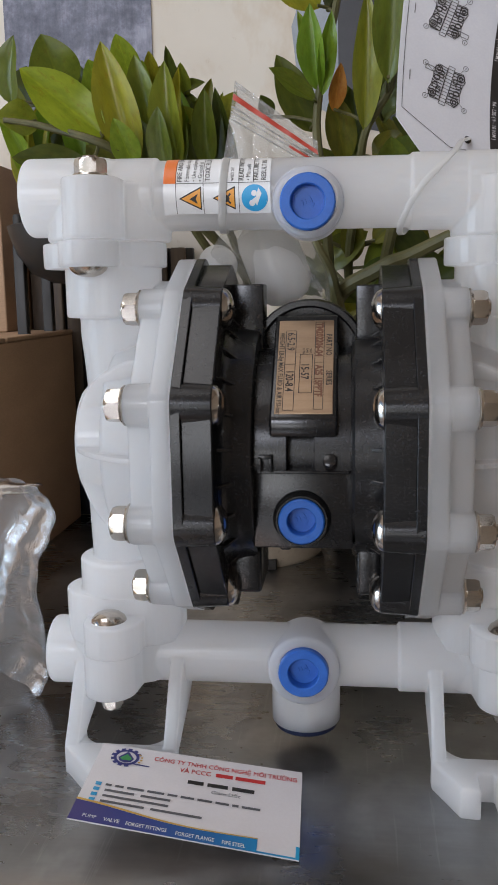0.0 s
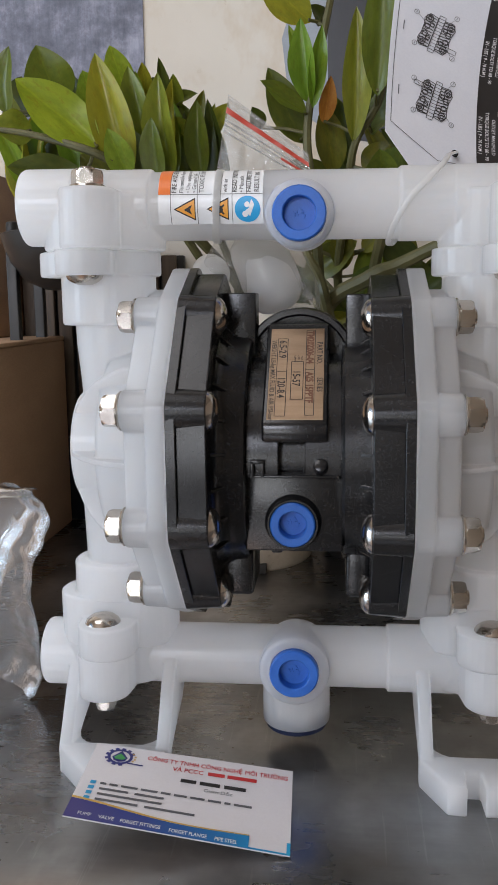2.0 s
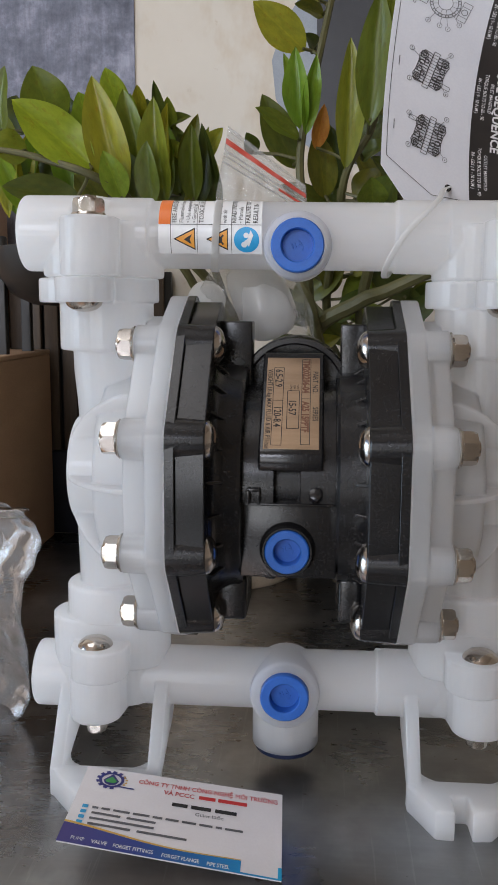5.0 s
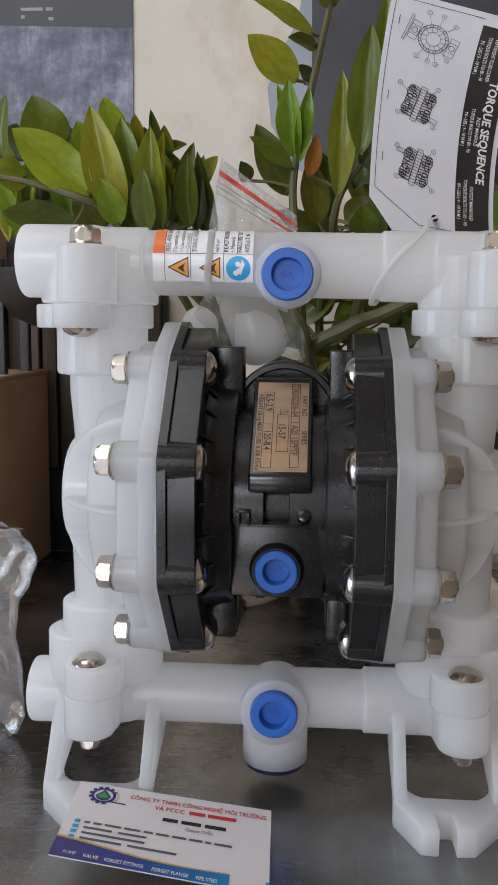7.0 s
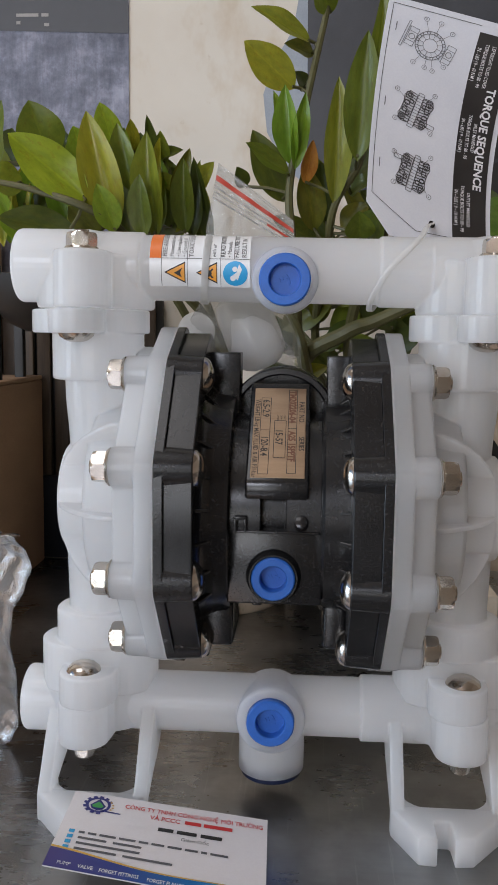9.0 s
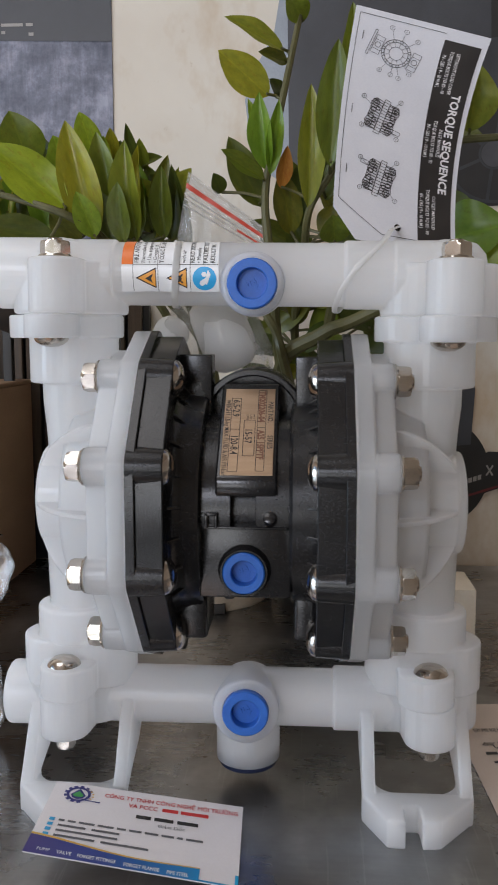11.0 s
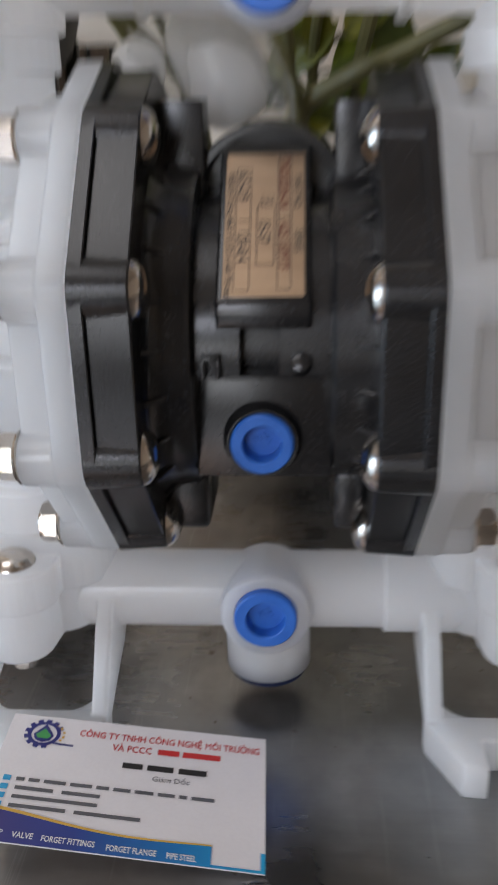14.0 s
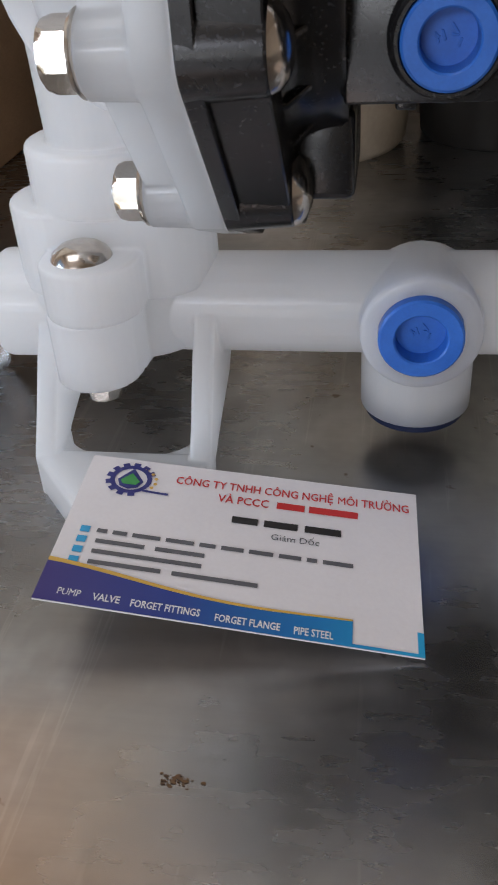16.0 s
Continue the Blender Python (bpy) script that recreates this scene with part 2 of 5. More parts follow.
def leaf_material(name, dark, light):
    """Glossy leaf with a pale midrib, side veins and light seeping through."""
    m, nt, p = nodes_of(name)
    info = nt.nodes.new("ShaderNodeObjectInfo")
    a = noise_at(nt, 5.0, 5.0, 0.6)
    col = ramp(nt, a, [(0.3, dark), (0.7, light)])
    tint = ramp(nt, info.outputs["Random"], [(0.0, (0.48, 0.56, 0.5)), (0.35, (0.80, 0.92, 0.8)), (0.65, (1.10, 1.08, 0.95)), (1.0, (1.62, 1.36, 0.8))])
    col = mixed(nt, "MULTIPLY", 1.0, col, tint)
    co, sep = nt.nodes.new("ShaderNodeTexCoord"), nt.nodes.new("ShaderNodeSeparateXYZ")
    link(nt, co.outputs["Object"], sep.inputs["Vector"])
    side = nt.nodes.new("ShaderNodeMath")
    side.operation = "ABSOLUTE"
    link(nt, sep.outputs["X"], side.inputs[0])
    rib = ramp(nt, side.outputs[0], [(0.006, (1.18, 1.16, 1.10)), (0.03, (1, 1, 1))])
    col = mixed(nt, "MULTIPLY", 1.0, col, rib)
    slant = nt.nodes.new("ShaderNodeMath")
    slant.operation = "MULTIPLY_ADD"
    slant.inputs[1].default_value = -0.8
    link(nt, side.outputs[0], slant.inputs[0])
    link(nt, sep.outputs["Y"], slant.inputs[2])
    wave_of = nt.nodes.new("ShaderNodeMath")
    wave_of.operation = "MULTIPLY"
    wave_of.inputs[1].default_value = 75.0
    link(nt, slant.outputs[0], wave_of.inputs[0])
    vein = nt.nodes.new("ShaderNodeMath")
    vein.operation = "SINE"
    link(nt, wave_of.outputs[0], vein.inputs[0])
    blotch = ramp(nt, noise_at(nt, 9.0, 6.0, 0.7), [(0.54, (1, 1, 1)), (0.72, (0.86, 0.55, 0.36))])
    col = mixed(nt, "MULTIPLY", 0.85, col, blotch)
    link(nt, col, p.inputs["Base Color"])
    p.inputs["Roughness"].default_value = 0.33
    out = [n for n in nt.nodes if n.type == "OUTPUT_MATERIAL"][0]
    tr = nt.nodes.new("ShaderNodeBsdfTranslucent")
    link(nt, col, tr.inputs["Color"])
    ms = nt.nodes.new("ShaderNodeMixShader")
    ms.inputs["Fac"].default_value = 0.25
    link(nt, p.outputs[0], ms.inputs[1])
    link(nt, tr.outputs[0], ms.inputs[2])
    link(nt, ms.outputs[0], out.inputs["Surface"])
    bump(nt, p, vein.outputs[0], 0.015, 0.0005)
    return m


def film_material(name, tint, haze, relief, ior=1.30, gloss=0.2):
    """Thin clear plastic film: creased, glossy, with some milky haze."""
    m, nt, p = nodes_of(name)
    out = [n for n in nt.nodes if n.type == "OUTPUT_MATERIAL"][0]
    clear = nt.nodes.new("ShaderNodeBsdfTransparent")
    clear.inputs["Color"].default_value = (*tint, 1)
    p.inputs["Base Color"].default_value = (0.80, 0.79, 0.78, 1)
    p.inputs["Roughness"].default_value = 0.30
    crease = noise_at(nt, 60.0, 5.0, 0.65)
    ms = nt.nodes.new("ShaderNodeMixShader")
    link(nt, spread(nt, crease, haze * 0.65, haze * 1.4, 0.35, 0.7), ms.inputs["Fac"])
    link(nt, clear.outputs[0], ms.inputs[1])
    link(nt, p.outputs[0], ms.inputs[2])
    bump(nt, p, crease, relief, 0.004)
    sheen = nt.nodes.new("ShaderNodeBsdfGlossy")
    sheen.inputs["Roughness"].default_value = gloss
    fres = nt.nodes.new("ShaderNodeFresnel")
    fres.inputs["IOR"].default_value = ior
    rel = [n for n in nt.nodes if n.type == "BUMP"][0]
    link(nt, rel.outputs["Normal"], sheen.inputs["Normal"])
    link(nt, rel.outputs["Normal"], fres.inputs["Normal"])
    top_mix = nt.nodes.new("ShaderNodeMixShader")
    link(nt, fres.outputs[0], top_mix.inputs["Fac"])
    link(nt, ms.outputs[0], top_mix.inputs[1])
    link(nt, sheen.outputs[0], top_mix.inputs[2])
    link(nt, top_mix.outputs[0], out.inputs["Surface"])
    return m


TABLE = table_steel()
PLASTER = plaster()
LEAF = leaf_material("glossy_green_leaf", (0.150, 0.178, 0.021), (0.255, 0.272, 0.032))
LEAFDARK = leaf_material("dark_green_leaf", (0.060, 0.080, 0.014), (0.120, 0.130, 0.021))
LEAFLIGHT = leaf_material("young_green_leaf", (0.140, 0.225, 0.018), (0.235, 0.330, 0.034))
FILM = film_material("clear_film", (0.95, 0.955, 0.95), 0.14, 1.0, 1.45, 0.14)
ZIPFILM = film_material("creased_zip_film", (0.93, 0.93, 0.92), 0.20, 1.0, 1.5, 0.12)
POLYBAG = film_material("hazy_polythene", (0.93, 0.93, 0.93), 0.13, 0.35, 1.16, 0.16)


def photo_print():
    m, nt, p = nodes_of("slate_blue_photo_print")
    a, b = noise_at(nt, 26.0, 6.0, 0.7), noise_at(nt, 70.0, 5.0, 0.7, (3, 1, 0.4))
    col = ramp(nt, a, [(0.34, (0.068, 0.074, 0.104)), (0.5, (0.148, 0.155, 0.203)), (0.66, (0.30, 0.305, 0.375))])
    link(nt, mixed(nt, "OVERLAY", 0.5, col, b), p.inputs["Base Color"])
    p.inputs["Roughness"].default_value = 0.55
    return m


PHOTO = photo_print()

# ---- mesh helpers ----
MX = Matrix(((0, 0, 1, 0), (1, 0, 0, 0), (0, 1, 0, 0), (0, 0, 0, 1)))      # local z runs along world x
MY = Matrix(((1, 0, 0, 0), (0, 0, -1, 0), (0, 1, 0, 0), (0, 0, 0, 1)))     # local z runs towards -y
ID = Matrix.Identity(4)
FLIP = Matrix.Diagonal((-1, 1, 1, 1))
ORIGIN = {}


def joined(*bms):
    out = bmesh.new()
    for b in bms:
        me = bpy.data.meshes.new("piece")
        b.to_mesh(me)
        out.from_mesh(me)
        bpy.data.meshes.remove(me)
        b.free()
    return out


def fused(bms, voxel=0.00045, passes=1):
    """Welds overlapping solids into one moulded skin with softened edges."""
    bm = joined(*bms)
    me = bpy.data.meshes.new("mould")
    bm.to_mesh(me)
    bm.free()
    ob = new("mould", me)
    mod = ob.modifiers.new("weld", "REMESH")
    mod.mode, mod.voxel_size, mod.adaptivity = "VOXEL", voxel, 0.0
    skin = bpy.data.meshes.new_from_object(ob.evaluated_get(bpy.context.evaluated_depsgraph_get()))
    bpy.data.objects.remove(ob)
    bpy.data.meshes.remove(me)
    out = bmesh.new()
    out.from_mesh(skin)
    bpy.data.meshes.remove(skin)
    for _ in range(passes):
        bmesh.ops.smooth_vert(out, verts=out.verts, factor=0.5, use_axis_x=True, use_axis_y=True, use_axis_z=True)
    return out


def lathe(prof, m=ID, seg=40):
    """Turns (radius, height) pairs round local z."""
    bm = bmesh.new()
    rings = []
    for r, h in prof:
        if r < 1e-6:
            rings.append([bm.verts.new((0, 0, h))])
        else:
            rings.append([bm.verts.new((r * math.cos(2 * math.pi * k / seg), r * math.sin(2 * math.pi * k / seg), h)) for k in range(seg)])
    for a, b in zip(rings, rings[1:]):
        for k in range(seg):
            j = (k + 1) % seg
            if len(a) == 1 and len(b) > 1:
                bm.faces.new((a[0], b[k], b[j]))
            elif len(b) == 1 and len(a) > 1:
                bm.faces.new((a[k], b[0], a[j]))
            elif len(a) > 1:
                bm.faces.new((a[k], b[k], b[j], a[j]))
    bmesh.ops.transform(bm, matrix=m, verts=bm.verts)
    bmesh.ops.recalc_face_normals(bm, faces=bm.faces)
    return bm


def rod(r, h0, h1, m=ID, edge=0.0008, seg=40):
    """A cylinder with rounded rims."""
    e = edge
    return lathe([(0, h0), (r - e, h0), (r - 0.3 * e, h0 + 0.3 * e), (r, h0 + e), (r, h1 - e), (r - 0.3 * e, h1 - 0.3 * e), (r - e, h1), (0, h1)], m, seg)


def bored(r, hole, h0, h1, deep, m):
    """A round boss with a blind hole in its end."""
    return lathe([(0, h0), (r, h0), (r, h1 - 0.0014), (r - 0.0004, h1 - 0.0004), (r - 0.0014, h1), (hole + 0.0004, h1), (hole, h1 - 0.0004), (hole, h1 - deep), (0, h1 - deep)], m, 48)


def prism(pts, h0, h1, m=ID, edge=0.0008, seg=2):
    bm = bmesh.new()
    lo, hi = ([bm.verts.new((x, y, h)) for x, y in pts] for h in (h0, h1))
    n = len(pts)
    caps = [bm.faces.new(lo), bm.faces.new(hi)]
    for k in range(n):
        bm.faces.new((lo[k], lo[(k + 1) % n], hi[(k + 1) % n], hi[k]))
    bmesh.ops.recalc_face_normals(bm, faces=bm.faces)
    if edge:
        bmesh.ops.bevel(bm, geom=[e for f in caps for e in f.edges], offset=edge, segments=seg, affect="EDGES", profile=0.5, clamp_overlap=True)
    bmesh.ops.transform(bm, matrix=m, verts=bm.verts)
    bmesh.ops.recalc_face_normals(bm, faces=bm.faces)
    return bm


def block(lo, hi, edge=0.0015, seg=3, m=ID):
    bm = bmesh.new()
    bmesh.ops.create_cube(bm, size=1.0)
    lo, hi = Vector(lo), Vector(hi)
    for v in bm.verts:
        v.co = Vector([(lo[i] + hi[i]) / 2 + v.co[i] * (hi[i] - lo[i]) for i in range(3)])
    if edge:
        bmesh.ops.bevel(bm, geom=list(bm.edges), offset=edge, segments=seg, affect="EDGES", profile=0.5, clamp_overlap=True)
    bmesh.ops.transform(bm, matrix=m, verts=bm.verts)
    bmesh.ops.recalc_face_normals(bm, faces=bm.faces)
    return bm


def tube(path, radius, seg=10):
    """A round tube along points; radius may be a list."""
    bm = bmesh.new()
    pts = [Vector(p) for p in path]
    rad = radius if isinstance(radius, (list, tuple)) else [radius] * len(pts)
    rings, a = [], None
    for i, p in enumerate(pts):
        d = (pts[min(i + 1, len(pts) - 1)] - pts[max(i - 1, 0)]).normalized()
        a = d.orthogonal() if a is None else a - a.dot(d) * d
        a = a.normalized()
        b = d.cross(a)
        rings.append([bm.verts.new(p + rad[i] * (math.cos(2 * math.pi * k / seg) * a + math.sin(2 * math.pi * k / seg) * b)) for k in range(seg)])
    for a, b in zip(rings, rings[1:]):
        for k in range(seg):
            j = (k + 1) % seg
            bm.faces.new((a[k], b[k], b[j], a[j]))
    bm.faces.new(rings[0])
    bm.faces.new(rings[-1])
    bmesh.ops.recalc_face_normals(bm, faces=bm.faces)
    return bm


def circle(x, y, r, n=24, a0=0.0):
    return [(x + r * math.cos(a0 + 2 * math.pi * k / n), y + r * math.sin(a0 + 2 * math.pi * k / n)) for k in range(n)]


def hull(pts):
    pts = sorted(set((round(x, 6), round(y, 6)) for x, y in pts))

    def half(some):
        out = []
        for p in some:
            while len(out) > 1 and (out[-1][0] - out[-2][0]) * (p[1] - out[-2][1]) - (out[-1][1] - out[-2][1]) * (p[0] - out[-2][0]) <= 0:
                out.pop()
            out.append(p)
        return out
    a, b = half(pts), half(pts[::-1])
    return a[:-1] + b[:-1]


def thing(name, place=(0, 0, 0), label="", category="", group=""):
    ob = new(name)
    ob.empty_display_size = 0.02
    ob.location = place
    ORIGIN[ob] = Vector(place)
    return tagged(ob, label, category, group)


def finish(bm, material, name, angle=35):
    for f in bm.faces:
        f.smooth = True
    for e in bm.edges:
        if len(e.link_faces) == 2:
            e.smooth = e.calc_face_angle(0.0) < radians(angle)
    me = bpy.data.meshes.new(name)
    bm.to_mesh(me)
    bm.free()
    me.materials.append(material)
    return me


def part(name, bm, material, parent=None, label="", kind="", angle=35):
    """Links a bmesh, given in world places, as one mesh under a thing or a part."""
    org = ORIGIN.get(parent, Vector())
    if org.length:
        bmesh.ops.translate(bm, verts=bm.verts, vec=-org)
    ob = new(name, finish(bm, material, name, angle))
    ob.parent = parent
    ORIGIN[ob] = org
    return tagged(ob, label, kind=kind)


def repeat(name, mesh, place, parent, label=""):
    """One more object on a shared mesh, placed by a matrix in world terms."""
    ob = new(name, mesh)
    ob.parent = parent
    ob.matrix_basis = Matrix.Translation(-ORIGIN.get(parent, Vector())) @ place
    return tagged(ob, label)


def bent(bm, f):
    """Moves each vertex (x, y, z) to f(x, y, z)."""
    for v in bm.verts:
        v.co = Vector(f(*v.co))
    return bm


def sheet(x0, y0, x1, y1, nx=1, ny=1, z=0.0):
    bm = bmesh.new()
    g = [[bm.verts.new((x0 + (x1 - x0) * i / nx, y0 + (y1 - y0) * j / ny, z)) for i in range(nx + 1)] for j in range(ny + 1)]
    for j in range(ny):
        for i in range(nx):
            bm.faces.new((g[j][i], g[j][i + 1], g[j + 1][i + 1], g[j + 1][i]))
    return bm


def poly(pts, z=0.0):
    bm = bmesh.new()
    f = bm.faces.new([bm.verts.new((x, y, z)) for x, y in pts])
    bmesh.ops.triangulate(bm, faces=[f])
    return bm


def ring(x, y, r, w, n=24, z=0.0):
    bm = bmesh.new()
    a, b = ([bm.verts.new((px, py, z)) for px, py in circle(x, y, q, n)] for q in (r - w / 2, r + w / 2))
    for k in range(n):
        bm.faces.new((a[k], b[k], b[(k + 1) % n], a[(k + 1) % n]))
    return bm


def stroke(x0, y0, x1, y1, w, z=0.0, n=1):
    d = Vector((x1 - x0, y1 - y0, 0))
    s = Vector((-d.y, d.x, 0)).normalized() * (w / 2)
    bm = bmesh.new()
    rows = [[bm.verts.new(Vector((x0, y0, z)) + d * (i / n) + q) for q in (s, -s)] for i in range(n + 1)]
    for a, b in zip(rows, rows[1:]):
        bm.faces.new((a[0], a[1], b[1], b[0]))
    return bm


def words(text, size, x=0.0, y=0.0, turn=0.0, align="LEFT", squeeze=1.0, bold=0.0):
    """Lettering in the built-in font as a flat mesh in local x, y."""
    cu = bpy.data.curves.new("lettering", "FONT")
    cu.body, cu.size, cu.align_x, cu.resolution_u, cu.offset = text, size, align, 2, bold * size
    ob = bpy.data.objects.new("lettering", cu)
    me = bpy.data.meshes.new_from_object(ob)
    bm = bmesh.new()
    bm.from_mesh(me)
    bpy.data.objects.remove(ob)
    bpy.data.meshes.remove(me)
    bpy.data.curves.remove(cu)
    bmesh.ops.transform(bm, matrix=pose(x, y, 0, 0, 0, turn) @ Matrix.Diagonal((squeeze, 1, 1, 1)), verts=bm.verts)
    return bm


# ---- the room and the table ----
def wall(name, lo, hi, material, label):
    ob = part(name, block(lo, hi, 0.0), material)
    return tagged(ob, label, name.split("_")[0], kind="structure")


WALL_Y = 0.462
wall("wall_north", (-2.0, WALL_Y, -0.76), (2.1, WALL_Y + 0.12, 1.9), PLASTER, "cream painted wall behind the steel table")
wall("wall_east", (2.1, -2.72, -0.76), (2.22, WALL_Y + 0.12, 1.9), ROOMPAINT, "plain tan side wall")
wall("floor", (-2.0, -2.6, -0.86), (2.1, WALL_Y, -0.76), FLOORTILE, "grey screed floor")
# unseen ceiling, left open under the added overhead lamp
roof = joined(block((-2.0, -2.72, 1.9), (-1.4, WALL_Y + 0.12, 2.0), 0), block((-0.2, -2.72, 1.9), (2.1, WALL_Y + 0.12, 2.0), 0),
              block((-1.4, -2.72, 1.9), (-0.2, -1.2, 2.0), 0), block((-1.4, 0.0, 1.9), (-0.2, WALL_Y + 0.12, 2.0), 0))
tagged(part("ceiling", roof, ROOMPAINT), "plain unseen tan ceiling with an opening added for the overhead fill", "ceiling", kind="structure")
south = joined(block((-2.0, -2.72, -0.76), (-1.75, -2.6, 1.9), 0), block((-0.20, -2.72, -0.76), (2.1, -2.6, 1.9), 0), block((-1.75, -2.72, 1.25), (-0.20, -2.6, 1.9), 0))
tagged(part("wall_south", south, ROOMPAINT), "tan wall with an open shop front", "wall", kind="structure")
west = joined(block((-2.0, -2.6, -0.76), (-1.88, -1.4, 1.9), 0), block((-2.0, -0.1, -0.76), (-1.88, WALL_Y, 1.9), 0), block((-2.0, -1.4, 1.35), (-1.88, -0.1, 1.9), 0))
tagged(part("wall_west", west, ROOMPAINT), "tan wall with an open doorway", "wall", kind="structure")

table = thing("steel_table", (0, 0, -0.75), "worn sheet-steel work table with scratches and stains", "table")
part("tabletop", block((-0.95, -0.48, -0.03), (1.0, WALL_Y - 0.022, 0.0), 0.002), TABLE, table, "scratched dull steel sheet")
for x in (-0.9, 0.95):
    for y in (-0.43, WALL_Y - 0.08):
        part("leg", rod(0.02, -0.75, -0.031, Matrix.Translation((x, y, 0))), TABLE, table)

spots = []
rs = random.Random(3)
for k in range(44):
    a, d = rs.uniform(0, 6.3), abs(rs.gauss(0, 1))
    cx, cy, size = -0.0486 + 0.0030 * d * math.cos(a), -0.1284 + 0.0011 * d * math.sin(a), rs.uniform(0.00015, 0.0006)
    spots.append(poly([(cx + size * rs.uniform(0.6, 1.3) * math.cos(q), cy + 0.6 * size * rs.uniform(0.6, 1.3) * math.sin(q)) for q in [n * math.pi / 5 for n in range(10)]], 0.00012 + 0.000004 * k))
part("rust_stain", joined(*spots),
     surface("rust", (0.06, 0.03, 0.013), (0.16, 0.085, 0.035), 0.6, big=400, bumpy=0.1), table, "small brown rust stain")

# ---- the pump ----
pump = thing("diaphragm_pump", (0, 0, 0), "white plastic and black double diaphragm pump on the table", "pump")
ZC = 0.1465                                   # height of the pump's axis
BOLTS = [(sy * y, sz * z) for y, z in ((0.0305, 0.0606), (0.0630, 0.0238)) for sy in (-1, 1) for sz in (-1, 1)]


def outline(r, lobe, zc, shrink=1.0):
    pts = []
    for y, z in BOLTS:
        pts += circle(y * shrink, zc + z * shrink, r, 20)
    for s in (-1, 1):
        pts += circle(0, zc + s * 0.0675 * shrink, lobe, 24)
    return hull(pts)




def nut_body(r=0.0070, h0=0.0008, h1=0.0074, seg=48):
    """A hexagon nut whose corners are turned down at both ends."""
    bm, rings = bmesh.new(), []
    for k in (0.0, 0.06, 0.13, 0.22, 0.72, 0.82, 0.90, 0.96, 1.0):
        end = min(k, 1 - k)
        limit = r * (0.895 + 0.105 * min(1, end / (0.13 if k < 0.5 else 0.24)) ** 0.6)
        ring = []
        for n in range(seg):
            a = 2 * math.pi * n / seg
            flat = r * 0.866 / math.cos(a % (math.pi / 3) - math.pi / 6)
            q = min(flat, limit)
            ring.append(bm.verts.new((q * math.cos(a), q * math.sin(a), h0 + (h1 - h0) * k)))
        rings.append(ring)
    for a, b in zip(rings, rings[1:]):
        for n in range(seg):
            bm.faces.new((a[n], a[(n + 1) % seg], b[(n + 1) % seg], b[n]))
    bm.faces.new(rings[0])
    bm.faces.new(rings[-1])
    bmesh.ops.recalc_face_normals(bm, faces=bm.faces)
    return bm


nut_mesh = finish(joined(nut_body(), rod(0.0034, 0.0070, 0.0088, edge=0.0006, seg=16)), STEEL, "hex_nut", 24)
washer_mesh = finish(lathe([(0, 0), (0.0076, 0), (0.0081, 0.0005), (0.0074, 0.0014), (0, 0.0014)], ID, 28), STEEL, "washer")
dome_mesh = finish(lathe([(0, 0.0042), (0.003, 0.0040), (0.0055, 0.0031), (0.0075, 0.0015), (0.0082, 0.0), (0, 0)], ID, 32), STEEL, "screw_head")


def out_x(sx, x, y, z, turn=0.0):
    """Local z points away from the pump's middle plane (sx 1: +x)."""
    return Matrix.Translation((sx * x, y, z)) @ (pose(0, 0, 0, 0, 90 * sx, 0)) @ pose(0, 0, 0, 0, 0, turn)


def tee_plug(name, r, m, parent, depth=0.006, material=BLUE, label="blue plastic thread plug"):
    """A blue thread plug: a rim with a dished middle."""
    k = 0.61 * r
    bm = lathe([(0, -0.008), (r, -0.008), (r, 0.0012), (r - 0.0006, 0.0018), (k + 0.0004, 0.0018), (k, 0.0014), (k * 0.96, 0.0018 - depth), (0, 0.0018 - depth)], m, 40)
    plug = part(name, bm, material, parent, label)
    marks = [block((x - 0.00025, y - h, 0), (x + 0.00025, y + h, 0.00035), 0.0001, 1, Matrix.Translation((0, 0, 0.0018 - depth)) @ pose(0, 0, 0, 0, 0, a)) for x, y, h, a in (
        (-0.0022, 0.0005, 0.0011, 20), (-0.0008, 0.0005, 0.0011, 20), (0.0018, 0.0004, 0.0012, 35), (0.0004, -0.0012, 0.0007, 80), (0.0026, -0.0004, 0.0009, -20), (-0.001, 0.002, 0.0006, 60))]
    mark = joined(*marks)
    bmesh.ops.transform(mark, matrix=m, verts=mark.verts)
    part("embossed_mark", mark, material, plug)
    return plug


# middle body
core = [lathe([(0, -0.034), (0.0600, -0.034), (0.0592, -0.0322), (0.0568, -0.0308), (0.0546, -0.0285), (0.0534, -0.0250), (0.0528, -0.0205), (0.0518, -0.0190),
               (0.0450, -0.0188), (0.0360, -0.018), (0.0360, 0.0205), (0.0450, 0.0214), (0.0490, 0.0218), (0.0500, 0.023), (0.0502, 0.034), (0, 0.034)],
              Matrix.Translation((0, 0, ZC)) @ MX, 72)]
body = part("centre_body", joined(*core), BLACK, pump, "black moulded plastic centre body", angle=30)


def drum_arc(x0, x1, a0, a1, r=0.0444, inner=0.0350, n=30):
    """A piece of the drum's shell between two angles, from the front upwards."""
    turn = [radians(a0 + (a1 - a0) * k / n) for k in range(n + 1)]
    pts = [(-r * math.cos(a), ZC + r * math.sin(a)) for a in turn] + [(-inner * math.cos(a), ZC + inner * math.sin(a)) for a in reversed(turn)]
    return prism(pts, x0, x1, MX, 0.0003, 1)


part("drum_shell", drum_arc(-0.0189, 0.0215, 24, 200, n=70), BLACK, body, angle=30)
